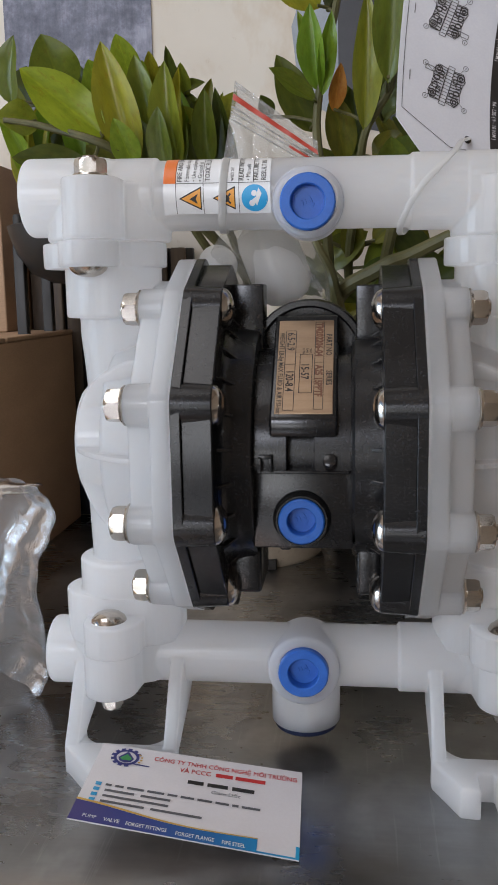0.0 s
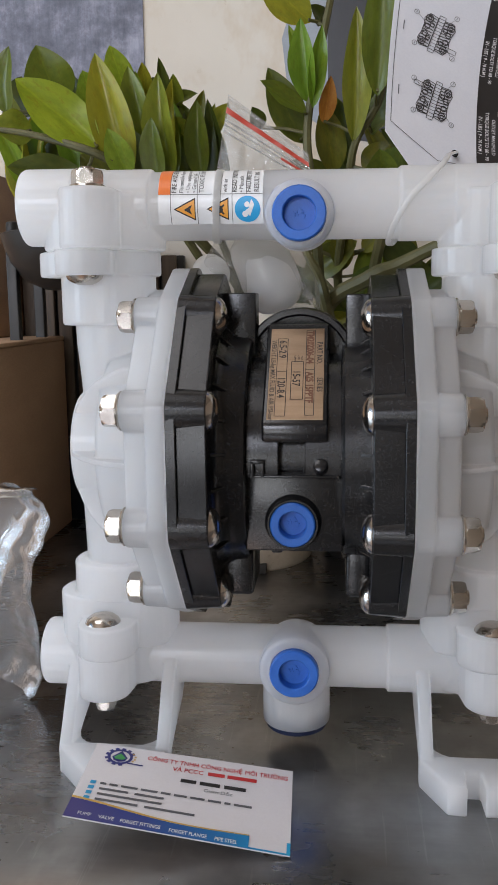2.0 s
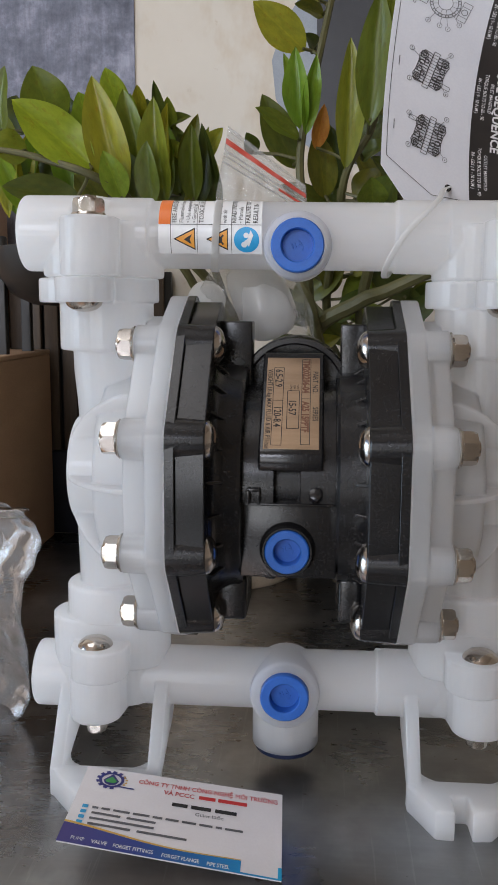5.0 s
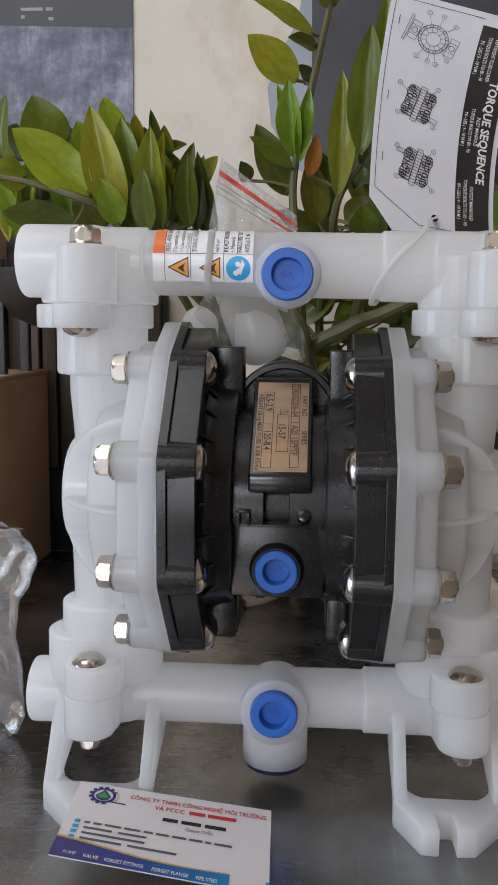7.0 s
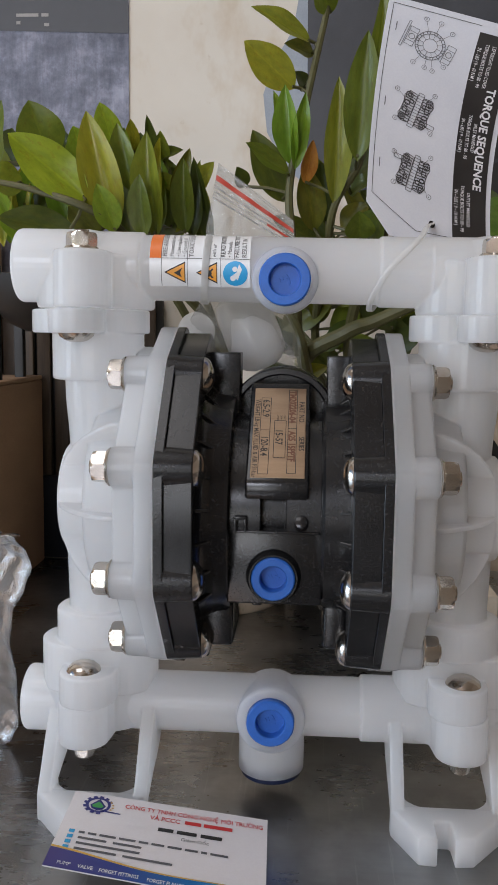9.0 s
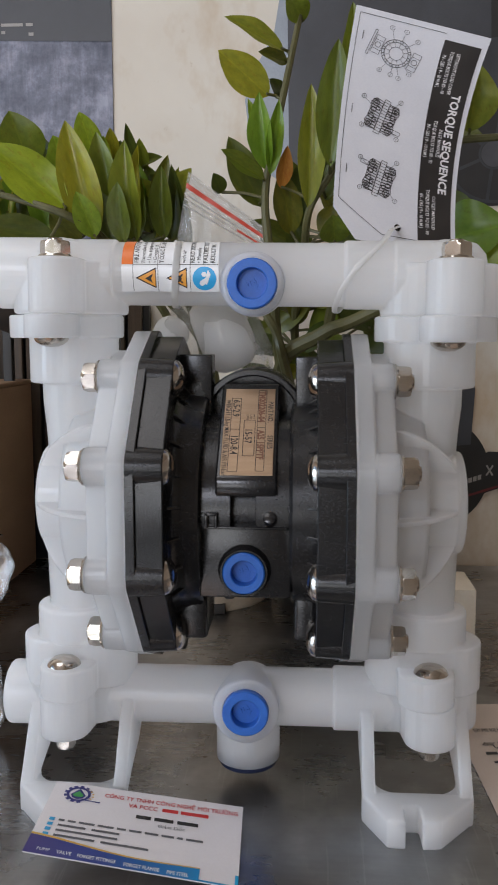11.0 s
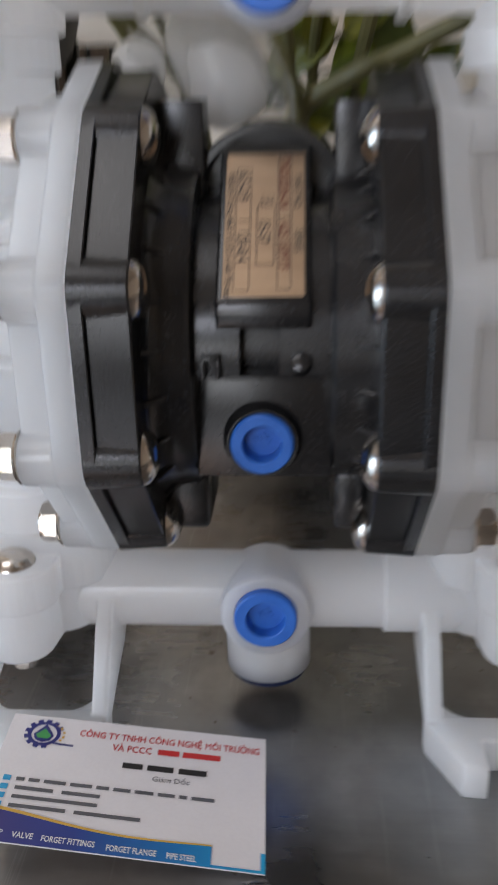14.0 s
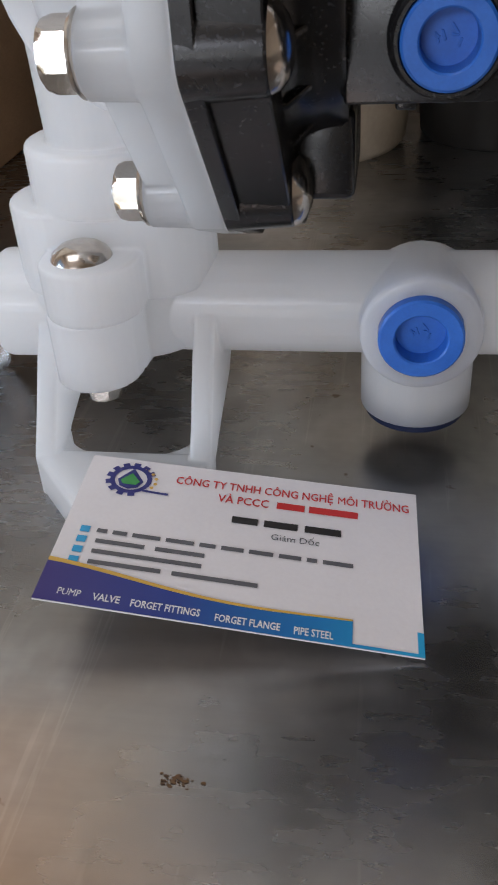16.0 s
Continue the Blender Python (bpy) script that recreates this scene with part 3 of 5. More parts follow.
# flat lower front block with the air port, and the pads beside the slot
part("port_block", joined(block((-0.0196, -0.0402, ZC - 0.0372), (0.0222, -0.020, ZC - 0.0045), 0.0008), block((-0.0189, -0.0450, ZC - 0.0042), (0.0205, -0.036, ZC - 0.0032), 0.0002),
                          block((-0.0090, -0.0335, ZC - 0.0402), (-0.0042, -0.026, ZC - 0.0350), 0.0010)), BLACK, pump)
tilt = Matrix.Translation((0.002, 0, ZC)) @ pose(0, 0, 0, 45, 0, 0) @ Matrix.Translation((0, 0.0086, -0.0008))      # local z points up and to the front at 45 degrees
cover_side = [(-0.0054, ZC + 0.0590), (-0.0066, ZC + 0.0584), (-0.0452, ZC + 0.0198), (-0.0462, ZC + 0.0180), (-0.0464, ZC + 0.0130), (-0.0456, ZC + 0.0114), (-0.0300, ZC + 0.0110), (0.0040, ZC + 0.0400), (0.0040, ZC + 0.0560)]
cover = part("valve_cover", prism(cover_side, -0.0118, 0.0158, MX, 0.0011, 3), BLACK, pump, "black raised valve cover", angle=35)
part("pad", drum_arc(-0.0189, -0.0050, -4, 24.2), BLACK, body, angle=30)
part("pad", drum_arc(0.0062, 0.0215, -4, 24.2), BLACK, body, angle=30)
part("clip", joined(block((-0.0165, -0.0474, ZC - 0.0032), (-0.0150, -0.0450, ZC + 0.0034), 0.0003), block((-0.0165, -0.0474, ZC + 0.0021), (-0.0108, -0.0450, ZC + 0.0036), 0.0003),
                    block((-0.0120, -0.0474, ZC - 0.0032), (-0.0107, -0.0450, ZC + 0.0031), 0.0003)), BLACK, pump)
part("stud", rod(0.0030, 0.0, 0.006, Matrix.Translation((0.0128, -0.0425, ZC - 0.0010)) @ pose(0, 0, 0, 60, 0, 0), 0.0012, 20), BLACK, pump)
part("exhaust_collar", joined(lathe([(0.021, -0.040), (0.0265, -0.040), (0.0265, -0.003), (0.0258, -0.0018), (0.0235, -0.0018), (0.0228, -0.003), (0.0226, -0.0075), (0, -0.0080)], Matrix.Translation((0.0022, 0, 0.1862)) @ MY, 56)), BLACK, pump)
port = part("air_port", lathe([(0.0, -0.012), (0.0138, -0.012), (0.0132, 0.0030), (0.0113, 0.0052), (0.0111, 0.0084), (0.0107, 0.0092), (0.0100, 0.0092), (0.0098, 0.0088), (0.0097, 0.0005), (0, 0.0005)],
                              Matrix.Translation((0.0010, -0.036, 0.1222)) @ MY, 44), BLACK, pump)
tee_plug("blue_plug", 0.0096, Matrix.Translation((0.0010, -0.0446, 0.1222)) @ MY, port, 0.0060)

# name plate with its lettering, read from top to bottom
PLATE = tilt @ Matrix.Translation((0, 0, 0.0467))
plate = part("name_plate", block((-0.0119, -0.0258, -0.0010), (0.0119, 0.0258, 0.0003), 0.0002, 1, PLATE), GOLD, cover, "copper-coloured metal name plate")


def on_plate(*bms):
    bm = joined(*bms)
    bmesh.ops.transform(bm, matrix=PLATE @ Matrix.Translation((0, 0, 0.00042)), verts=bm.verts)
    return bm


def frame_lines(x0, y0, x1, y1, w):
    return [stroke(x0, y0, x1, y0, w), stroke(x1, y0, x1, y1, w), stroke(x1, y1, x0, y1, w), stroke(x0, y1, x0, y0, w)]


part("lettering", on_plate(
    words("PART NO.", 0.0034, 0.0088, 0.0175, -90, squeeze=0.85, bold=0.012), words("SERIES", 0.0034, 0.0090, -0.0030, -90, squeeze=0.85, bold=0.012),
    words("6.5-2.9", 0.0046, -0.0079, 0.0185, -90, squeeze=0.82, bold=0.015), words("120-8.4", 0.0046, -0.0079, -0.0028, -90, squeeze=0.82, bold=0.015),
    words("15-57", 0.0046, -0.0015, 0.0010, -90, squeeze=0.82, bold=0.015), words("MAX", 0.0013, 0.0018, 0.0095, -90), words("GPM", 0.0013, 0.0003, 0.0095, -90), words("L/MIN", 0.0013, -0.0012, 0.0095, -90),
    words("WEIGHT LB-kg MAX FLUID & AIR PSI-bar", 0.0030, -0.0112, 0.0185, -90, squeeze=0.84, bold=0.01)), INK, plate, "dark printed lettering")
part("lettering", on_plate(words("TM202206-04", 0.0042, 0.0044, 0.0240, -90, squeeze=0.80, bold=0.045), words("A25 15PPTF", 0.0042, 0.0044, 0.0000, -90, squeeze=0.80, bold=0.045)), surface("brown_stamp_ink", (0.16, 0.07, 0.04), (0.2, 0.09, 0.05), 0.5, bumpy=0.0), plate)
part("box_line", on_plate(*frame_lines(-0.0086, -0.0240, -0.0042, 0.0195, 0.00028), *frame_lines(-0.0022, -0.0150, 0.0030, 0.0060, 0.00028), *frame_lines(0.0040, -0.0235, 0.0078, 0.0245, 0.00028),
                          stroke(-0.0086, 0.0005, -0.0042, 0.0005, 0.00028), stroke(0.0040, 0.0015, 0.0078, 0.0015, 0.00028)), INK, plate)

for sx in (-1, 1):
    side = MX if sx > 0 else FLIP @ MX
    zc, lift, face, rim, seat = (ZC + 0.0026, 0.0020, 0.0312, 0.0474, 0.0662) if sx < 0 else (ZC + 0.0010, 0.0, 0.0334, 0.0498, 0.0682)     # the two ends sit a little unevenly
    # black flange
    flange = [prism(outline(0.0091, 0.0146, zc), rim - 0.0040, rim, side, 0.0003, 1), prism(outline(0.0070, 0.0118, zc), face + 0.0004, rim - 0.0038, side, 0.0004, 1)]
    air = part("air_cover", joined(*flange), BLACK, pump, "black moulded flange with screw bosses", angle=22)
    for y, z in BOLTS:
        part("screw_boss", lathe([(0, face), (0.0080, face), (0.0085, face + 0.0006), (0.0091, rim - 0.006), (0.0095, rim - 0.0004), (0, rim - 0.0004)], side @ Matrix.Translation((y, zc + z, 0)), 28), BLACK, air)
    for k in range(24):
        g = prism([(0.0262, 0.0480), (0.0355, 0.0480), (0.0355, 0.0533), (0.0330, 0.0524)] if sx > 0 else [(0.0225, 0.0500), (0.0335, 0.0500), (0.0335, 0.0596), (0.0305, 0.0585)], -0.0008, 0.0008, pose(0, 0, 0, 90), 0.0003, 1)
        bmesh.ops.transform(g, matrix=(ID if sx > 0 else FLIP) @ Matrix.Translation((0, 0, ZC)) @ pose(0, 0, 0, 15 * k + 7.5, 0, 0), verts=g.verts)
        bmesh.ops.recalc_face_normals(g, faces=g.faces)
        part("gusset", g, BLACK, air)
    x0, x1 = sorted((sx * (0.0175 if sx < 0 else 0.0235), sx * 0.034))
    part("upper_lug", block((x0, -0.004, 0.1850), (x1, 0.012, 0.2196 if sx < 0 else 0.2185), 0.0006), BLACK, air)
    part("lower_lug", block((x0 + (0.0012 if sx < 0 else 0.0), -0.029, 0.0850), (x1, 0.005, 0.1060), 0.0022), BLACK, air)
    # milky fluid cover
    cov = [prism(outline(0.0092, 0.0146, zc), rim, rim + 0.0082, side, 0.0008), prism(outline(0.0055, 0.0075, zc, 0.965), rim + 0.007, seat - 0.0006, side, 0.0008)]
    cov.append(lathe([(0, 0.063), (0.0540, 0.063), (0.0535, seat + 0.0005), (0.0470, seat + 0.0015), (0.0440, 0.0825), (0.0425, 0.0842), (0.0270, 0.0844), (0.0262, 0.0852), (0.0258, 0.0996), (0.0250, 0.1006), (0, 0.1006)],
                     side @ Matrix.Translation((0, zc, 0)), 64))
    if sx > 0:
        cov.append(rod(0.0250, 0.0990, 0.1040, side @ Matrix.Translation((0, zc, 0)), 0.0006, 56))
    rib = [(0.064, 0.002), (0.064, 0.0570), (0.072, 0.0556), (0.0785, 0.0518), (0.0855, 0.0462), (0.0915, 0.0396), (0.0962, 0.0325), (0.0992, 0.0268), (0.0992, 0.002)]
    ribs = []
    for k in range(8):
        r = prism(rib, -0.0011, 0.0011, edge=0.0004)
        # local x runs along the axis, local y outwards
        bmesh.ops.transform(r, matrix=(ID if sx > 0 else FLIP) @ Matrix.Translation((0, 0, zc)) @ pose(0, 0, 0, 45 * k, 0, 0), verts=r.verts)
        bmesh.ops.recalc_face_normals(r, faces=r.faces)
        ribs.append(r)
    XN = sx * 0.0870 + 0.0008
    up = Matrix.Translation((XN, 0, 0))
    cov.append(lathe([(0, ZC + 0.02), (0.0135, ZC + 0.02), (0.0145, ZC + 0.036), (0.0158, 0.1950 + lift), (0.0160, 0.2045 + lift), (0, 0.2045 + lift)], up, 40))
    cov.append(rod(0.0218, 0.2040 + lift, 0.2262 + lift, up, 0.0012, 48))
    cov.append(lathe([(0, ZC - 0.02), (0.0160, ZC - 0.02), (0.0150, 0.0935), (0, 0.0935)], up, 40))
    cov.append(rod(0.0212, 0.0770, 0.0940, up, 0.0014, 48))
    # lower joint: upper half of the clamp
    cov.append(prism(hull(circle(XN - 0.0100, 0, 0.0188, 32) + circle(XN + 0.0100, 0, 0.0188, 32)), 0.0540, 0.0782, ID, 0.0009, 2))
    cov.append(prism(hull(circle(XN - 0.001, -0.0235, 0.0134, 28) + circle(XN, 0, 0.0125, 28) + circle(XN, 0.0235, 0.0134, 28)), 0.0540, 0.0690, ID, 0.0008, 2))
    # upper joint: lower half of the clamp
    cov.append(prism(hull(circle(sx * 0.0895 - 0.0095, 0, 0.0188, 32) + circle(sx * 0.0895 + (0.0112 if sx > 0 else 0.0090), 0, 0.0188, 32)), 0.2258 + lift, 0.2379 + lift * 0.5, ID, 0.0010))
    XB = sx * 0.0918 + 0.001
    cov.append(prism(hull(circle(XB, -0.0235, 0.0127, 28) + circle(XB, 0.0235, 0.0127, 28)), 0.2258 + lift, 0.2379 + lift * 0.5, ID, 0.0010))
    cov += [lathe([(0, rim + 0.002), (0.0089, rim + 0.002), (0.0084, seat - 0.0006), (0.0078, seat), (0, seat)], side @ Matrix.Translation((y, zc + z, 0)), 28) for y, z in BOLTS]
    fluid = part("fluid_cover", fused(cov + ribs), PP, pump, "milky white plastic fluid cover with ribs", angle=180)
    for n, (y, z) in enumerate(BOLTS):
        repeat("screw_head", dome_mesh, out_x(-sx, -face, y, zc + z), air, "domed steel screw head")
        repeat("washer", washer_mesh, out_x(sx, seat, y, zc + z), fluid)
        repeat("hex_nut", nut_mesh, out_x(sx, seat, y, zc + z, 9 * ((n * 5 + sx) % 4 - 1.5)), fluid, "steel hexagon nut")

# manifolds
MANIFOLD_X = 0.0918
upper = [rod(0.0152, -0.070, 0.070, Matrix.Translation((0, 0, 0.2582)) @ MX, 0.001, 48), rod(0.0163, 0.0435, 0.075, Matrix.Translation((0, 0, 0.2582)) @ MX, 0.0008, 48),
         rod(0.0173, -0.1265, -0.090, Matrix.Translation((0, 0, 0.2582)) @ MX, 0.0018, 48),
         bored(0.0150, 0.0119, -0.004, 0.0180, 0.008, Matrix.Translation((0.00045, 0, 0.2529)) @ MY)]
lower = [rod(0.0145, -0.075, 0.075, Matrix.Translation((0, 0, 0.0455)) @ MX, 0.001, 48), rod(0.0160, 0.0435, 0.075, Matrix.Translation((0, 0, 0.0455)) @ MX, 0.0006, 48),
         rod(0.0163, -0.1234, -0.095, Matrix.Translation((0, 0, 0.0447)) @ MX, 0.0014, 48),
         bored(0.0164, 0.0116, -0.006, 0.0205, 0.008, Matrix.Translation((0, 0, 0.0453)) @ MY), lathe([(0, 0.0128), (0.0155, 0.0128), (0.0163, 0.0136), (0.0163, 0.046), (0, 0.046)], ID, 48)]
for sx in (-1, 1):
    x = sx * MANIFOLD_X
    upper.append(prism(hull(circle(x + 0.001, -0.0235, 0.0127, 28) + circle(x + 0.001, 0.0235, 0.0127, 28)), 0.2383, 0.2638, ID, 0.0012))
    upper.append(prism(hull(circle(sx * 0.0895 - 0.0095, 0, 0.0188, 32) + circle(sx * 0.0895 + (0.0112 if sx > 0 else 0.0090), 0, 0.0188, 32)), 0.2383, 0.2630, ID, 0.0014))
    upper.append(lathe([(0, 0.2450), (0.0185, 0.2450), (0.0182, 0.2600), (0.0165, 0.2680), (0.0125, 0.2728), (0.006, 0.2748), (0, 0.2752)], Matrix.Translation((x + sx * 0.002, 0, 0)), 40))
    upper.append(rod(0.0169, 0.0665, 0.094, (ID if sx > 0 else FLIP) @ Matrix.Translation((0, 0, 0.2578)) @ MX, 0.0006, 44))
    x = sx * 0.0890
    lower.append(prism(hull(circle(x - 0.0085, 0, 0.0178, 32) + circle(x + 0.0085, 0, 0.0178, 32)), 0.0350, 0.0556, ID, 0.0015))
    lower.append(prism(hull(circle(x, -0.0235, 0.0122, 28) + circle(x, 0, 0.0150, 28) + circle(x, 0.0235, 0.0115, 28)), 0.0340, 0.0541, ID, 0.0006))
for sx in (-1, 1):
    pts = [(0.0563, -0.0335), (0.0563, -0.0380), (0.0662, -0.0588), (0.0744, -0.0597), (0.0746, -0.0475), (0.0752, -0.0462), (0.0812, -0.0462), (0.0818, -0.0475),
           (0.0820, -0.0597), (0.0905, -0.0588), (0.1085, -0.0370), (0.1085, -0.0335)]
    lower.append(prism([(sx * a, b) for a, b in pts], 0.0003, 0.0140, ID, 0.0012))
    for xa, xb in ((0.0565, 0.0627), (0.1021, 0.1083)):
        web = [(-0.0385, 0.0004), (-0.0380, 0.0140), (-0.0310, 0.0245), (-0.0220, 0.0390), (-0.0150, 0.0475), (0.0130, 0.0475), (0.0125, 0.0330), (0.0, 0.0215), (-0.0180, 0.0150), (-0.0305, 0.0095), (-0.0320, 0.0004)]
        lower.append(prism(web, xa, xb, MX if sx > 0 else FLIP @ MX, 0.0010))
    for xw, d in ((0.0625, 1), (0.1023, -1)):      # rounded inner corners of the foot opening
        c = [(xw, -0.0345), (xw + 0.013 * d, -0.0345)] + [(xw + d * 0.013 * (1 - math.sin(a)), -0.0340 + 0.013 * (1 - math.cos(a))) for a in (0.2, 0.45, 0.7, 0.95, 1.2, 1.4)] + [(xw, -0.0210)]
        lower.append(prism([(sx * u, v) for u, v in c], 0.0003, 0.0132, ID, 0))
LEAN = pose(0, 0, 0, 0, 0.6, 0)                # the outlet manifold sits a touch higher at one end
for bm in upper:
    bmesh.ops.transform(bm, matrix=LEAN, verts=bm.verts)
top = part("top_manifold", fused(upper), PP, pump, "milky white plastic outlet manifold", angle=180)
bottom = part("bottom_manifold", fused(lower), PP, pump, "milky white plastic inlet manifold with two slotted feet", angle=180)
tee_plug("blue_plug", 0.0117, Matrix.Translation((0.0031, -0.0186, 0.2529)) @ MY, top, 0.0042)
tee_plug("blue_plug", 0.0114, Matrix.Translation((0, -0.0206, 0.0450)) @ MY, bottom, 0.0053)
# blue plug under the inlet; the navy colour holds the shade it sits in
tee_plug("navy_plug", 0.0148, Matrix.Translation((0, 0, 0.0120)) @ pose(0, 0, 0, 180), bottom, 0.004, surface("shaded_blue_plastic", (0.005, 0.011, 0.042), (0.008, 0.016, 0.055), 0.45), "blue plug under the inlet with its shade put into a navy colour")
for sx in (-1, 1):
    for y in (-0.0235, 0.0235):
        x = sx * MANIFOLD_X + 0.001
        repeat("washer", washer_mesh, LEAN @ Matrix.Translation((x, y, 0.2638)), top)
        repeat("hex_nut", nut_mesh, LEAN @ Matrix.Translation((x, y, 0.2640)) @ pose(0, 0, 0, 0, 0, 20 + 13 * sx), top, "steel hexagon nut")
        repeat("screw_head", dome_mesh, Matrix.Translation((x, y, 0.2258 + (0.002 if sx < 0 else 0.0))) @ pose(0, 0, 0, 180), top, "domed steel screw head")
        x = sx * 0.0890
        repeat("screw_head", dome_mesh, Matrix.Translation((x, y, 0.0690)), bottom, "domed steel screw head")
        repeat("hex_nut", nut_mesh, Matrix.Translation((x, y, 0.0330)) @ pose(0, 0, 0, 180) @ Matrix.Diagonal((0.72, 0.72, 0.85, 1)), bottom, "steel hexagon nut")

# ---- business card, leaning on a foot ----
CARD = [Vector(c) for c in ((-0.0879, -0.0955, 0.0158), (0.0019, -0.0926, 0.0012), (0.0002, -0.0392, 0.0066), (-0.0886, -0.0414, 0.0178))]


def on_card(x, y, z=0.0):
    """Card places in metres from its lower left corner, 0.090 by 0.054."""
    u, v = x / 0.090, y / 0.054
    p = CARD[0] * (1 - u) * (1 - v) + CARD[1] * u * (1 - v) + CARD[2] * u * v + CARD[3] * (1 - u) * v
    n = Vector((0.13, -0.08, 1)).normalized()
    return p + n * z


card = thing("business_card", tuple(CARD[0]), "white business card with blue band leaning on the pump foot", "card")
cb = sheet(0, 0, 0.090, 0.054, 18, 10)
cb.normal_update()
bmesh.ops.solidify(cb, geom=cb.faces[:], thickness=0.0004)
bmesh.ops.recalc_face_normals(cb, faces=cb.faces)
part("card_stock", bent(cb, on_card), PAPER, card)


def card_print(name, bms, material, z=0.00025):
    bm = joined(*bms)
    return part(name, bent(bm, lambda x, y, q: on_card(x, y, z)), material, card)


def run_of(pieces, size, x, y, squeeze):
    """Lettering set piece by piece: text, weight and the gap after it."""
    out = []
    for tx, weight, gap in pieces:
        out.append(words(tx, size, x, y, squeeze=squeeze, bold=weight))
        x = max(v.co.x for v in out[-1].verts) + gap
    return out


card_print("lettering", run_of((("C\u00d4NG TY TNHH C\u00d4NG NGH\u1ec6", 0.012, 0.0011), ("M", 0.0, 0.0002), ("\u00d4I TR\u01af\u1edcNG", 0.012, 0)), 0.0041, 0.0245, 0.0462, 0.745), RED)
card_print("lettering", run_of((("V\u00c0 PCCC", 0.012, 0),), 0.0041, 0.0368, 0.0412, 0.80), RED)
card_print("company_bar", [stroke(a, 0.0426, b, 0.0426, 0.0024) for a, b in ((0.0526, 0.0600), (0.0612, 0.0742))], RED)
card_print("name_bar", [stroke(0.0415 + a, 0.0352, 0.0415 + b, 0.0352, 0.0024) for a, b in ((0, 0.0068), (0.0084, 0.0172), (0.019, 0.0285))], INK)
card_print("lettering", [words("Gi\u00e1m D\u1ed1c", 0.0030, 0.0520, 0.0298), stroke(0.0575, 0.0309, 0.0585, 0.0309, 0.0003)], GREYINK)
rows = []
for k, ends in enumerate(((0.0055, 0.0095, 0.0145, 0.023, 0.0315, 0.037, 0.044, 0.0515, 0.0585, 0.0625, 0.0715), (0.006, 0.0185, 0.021, 0.0335), (0.006, 0.0345), (0.006, 0.024, 0.0265, 0.0475))):
    y = 0.0246 - 0.0036 * k
    pairs = zip(ends[::2], ends[1::2]) if k in (1, 3) else zip(ends, [e - 0.0012 for e in ends[1:]])
    rows += [stroke(0.0032 + a, y, 0.0030 + b, y, 0.0014) for a, b in pairs]
card_print("address_bar", rows, GREYINK)
card_print("icon", [sheet(0.0045, 0.0235 - 0.0036 * k, 0.0069, 0.0257 - 0.0036 * k) for k in range(4)], SKYBLUE)


def wave(x):
    return 0.0098 + 0.0016 * math.cos(x / 0.090 * 2.6 * math.pi * 0.75 + 0.25) - 0.0055 * (x / 0.090) ** 1.2 + 0.001


def band(x0, x1, top, bottom, n=24):
    bm = bmesh.new()
    g = [[bm.verts.new((x0 + (x1 - x0) * i / n, f(x0 + (x1 - x0) * i / n), 0)) for f in (bottom, top)] for i in range(n + 1)]
    for a, b in zip(g, g[1:]):
        bm.faces.new((a[0], b[0], b[1], a[1]))
    return bm


BAND, bnt, bp = nodes_of("purple_to_cyan_print")
bco, bsep = bnt.nodes.new("ShaderNodeTexCoord"), bnt.nodes.new("ShaderNodeSeparateXYZ")
link(bnt, bco.outputs["Generated"], bsep.inputs["Vector"])
link(bnt, ramp(bnt, bsep.outputs["X"], [(0.0, (0.05, 0.035, 0.19)), (0.35, (0.035, 0.06, 0.27)), (0.7, (0.025, 0.19, 0.48)), (1.0, (0.03, 0.36, 0.64))]), bp.inputs["Base Color"])
bp.inputs["Roughness"].default_value = 0.35
card_print("band", [band(0.0, 0.0735, wave, lambda x: 0.0, 60), band(0.0735, 0.0885, lambda x: 0.0009, lambda x: 0.0, 8), band(0.0885, 0.090, wave, lambda x: 0.0, 4)], BAND)
card_print("stripe", [band(0.0, 0.0735, lambda x: wave(x) + 0.0013 * (1 - x / 0.12), wave)], YELLOW, 0.0003)
card_print("lettering", [words(tx, 0.0030, x, y, squeeze=s, bold=0.0 if tx == "PUMP" else 0.02) for tx, x, y, s in (("PUMP", 0.0050, 0.0022, 0.74), ("VALVE", 0.0134, 0.0020, 0.74), ("FORGET FITTINGS", 0.0222, 0.0018, 0.66),
                                                                                   ("FORGET FLANGE", 0.0418, 0.0013, 0.66), ("PIPE STEEL", 0.0600, 0.0011, 0.66))], WHITEINK, 0.0004)
gear = [ring(0.0125, 0.0455, 0.0050, 0.0013, 32)]
for k in range(10):
    a = radians(30 + 28 * k)
    gear.append(stroke(0.0125 + 0.0054 * math.cos(a), 0.0455 + 0.0054 * math.sin(a), 0.0125 + 0.0068 * math.cos(a), 0.0455 + 0.0068 * math.sin(a), 0.0018))
card_print("emblem", gear + [stroke(0.0165, 0.0415, 0.0235, 0.0412, 0.0008), poly([(0.0125, 0.0500)] + circle(0.0125, 0.0450, 0.0034, 20, -0.3)[0:0] + [(0.0090, 0.0450), (0.0100, 0.0425), (0.0125, 0.0415), (0.0150, 0.0425), (0.0160, 0.0450)])], NAVY)
card_print("emblem_leaf", [poly([(0.0125, 0.0478), (0.0098, 0.0446), (0.0108, 0.0432), (0.0142, 0.0432), (0.0152, 0.0446)])], GREEN, 0.0004)
card_print("emblem_star", [poly(circle(0.0180 + dx, 0.0455 + dy, 0.0006, 5)) for dx, dy in ((0, 0.003), (0.0012, 0.0012), (0.0013, -0.0008), (0.0006, -0.0024), (-0.002, 0.0045))], YELLOW)

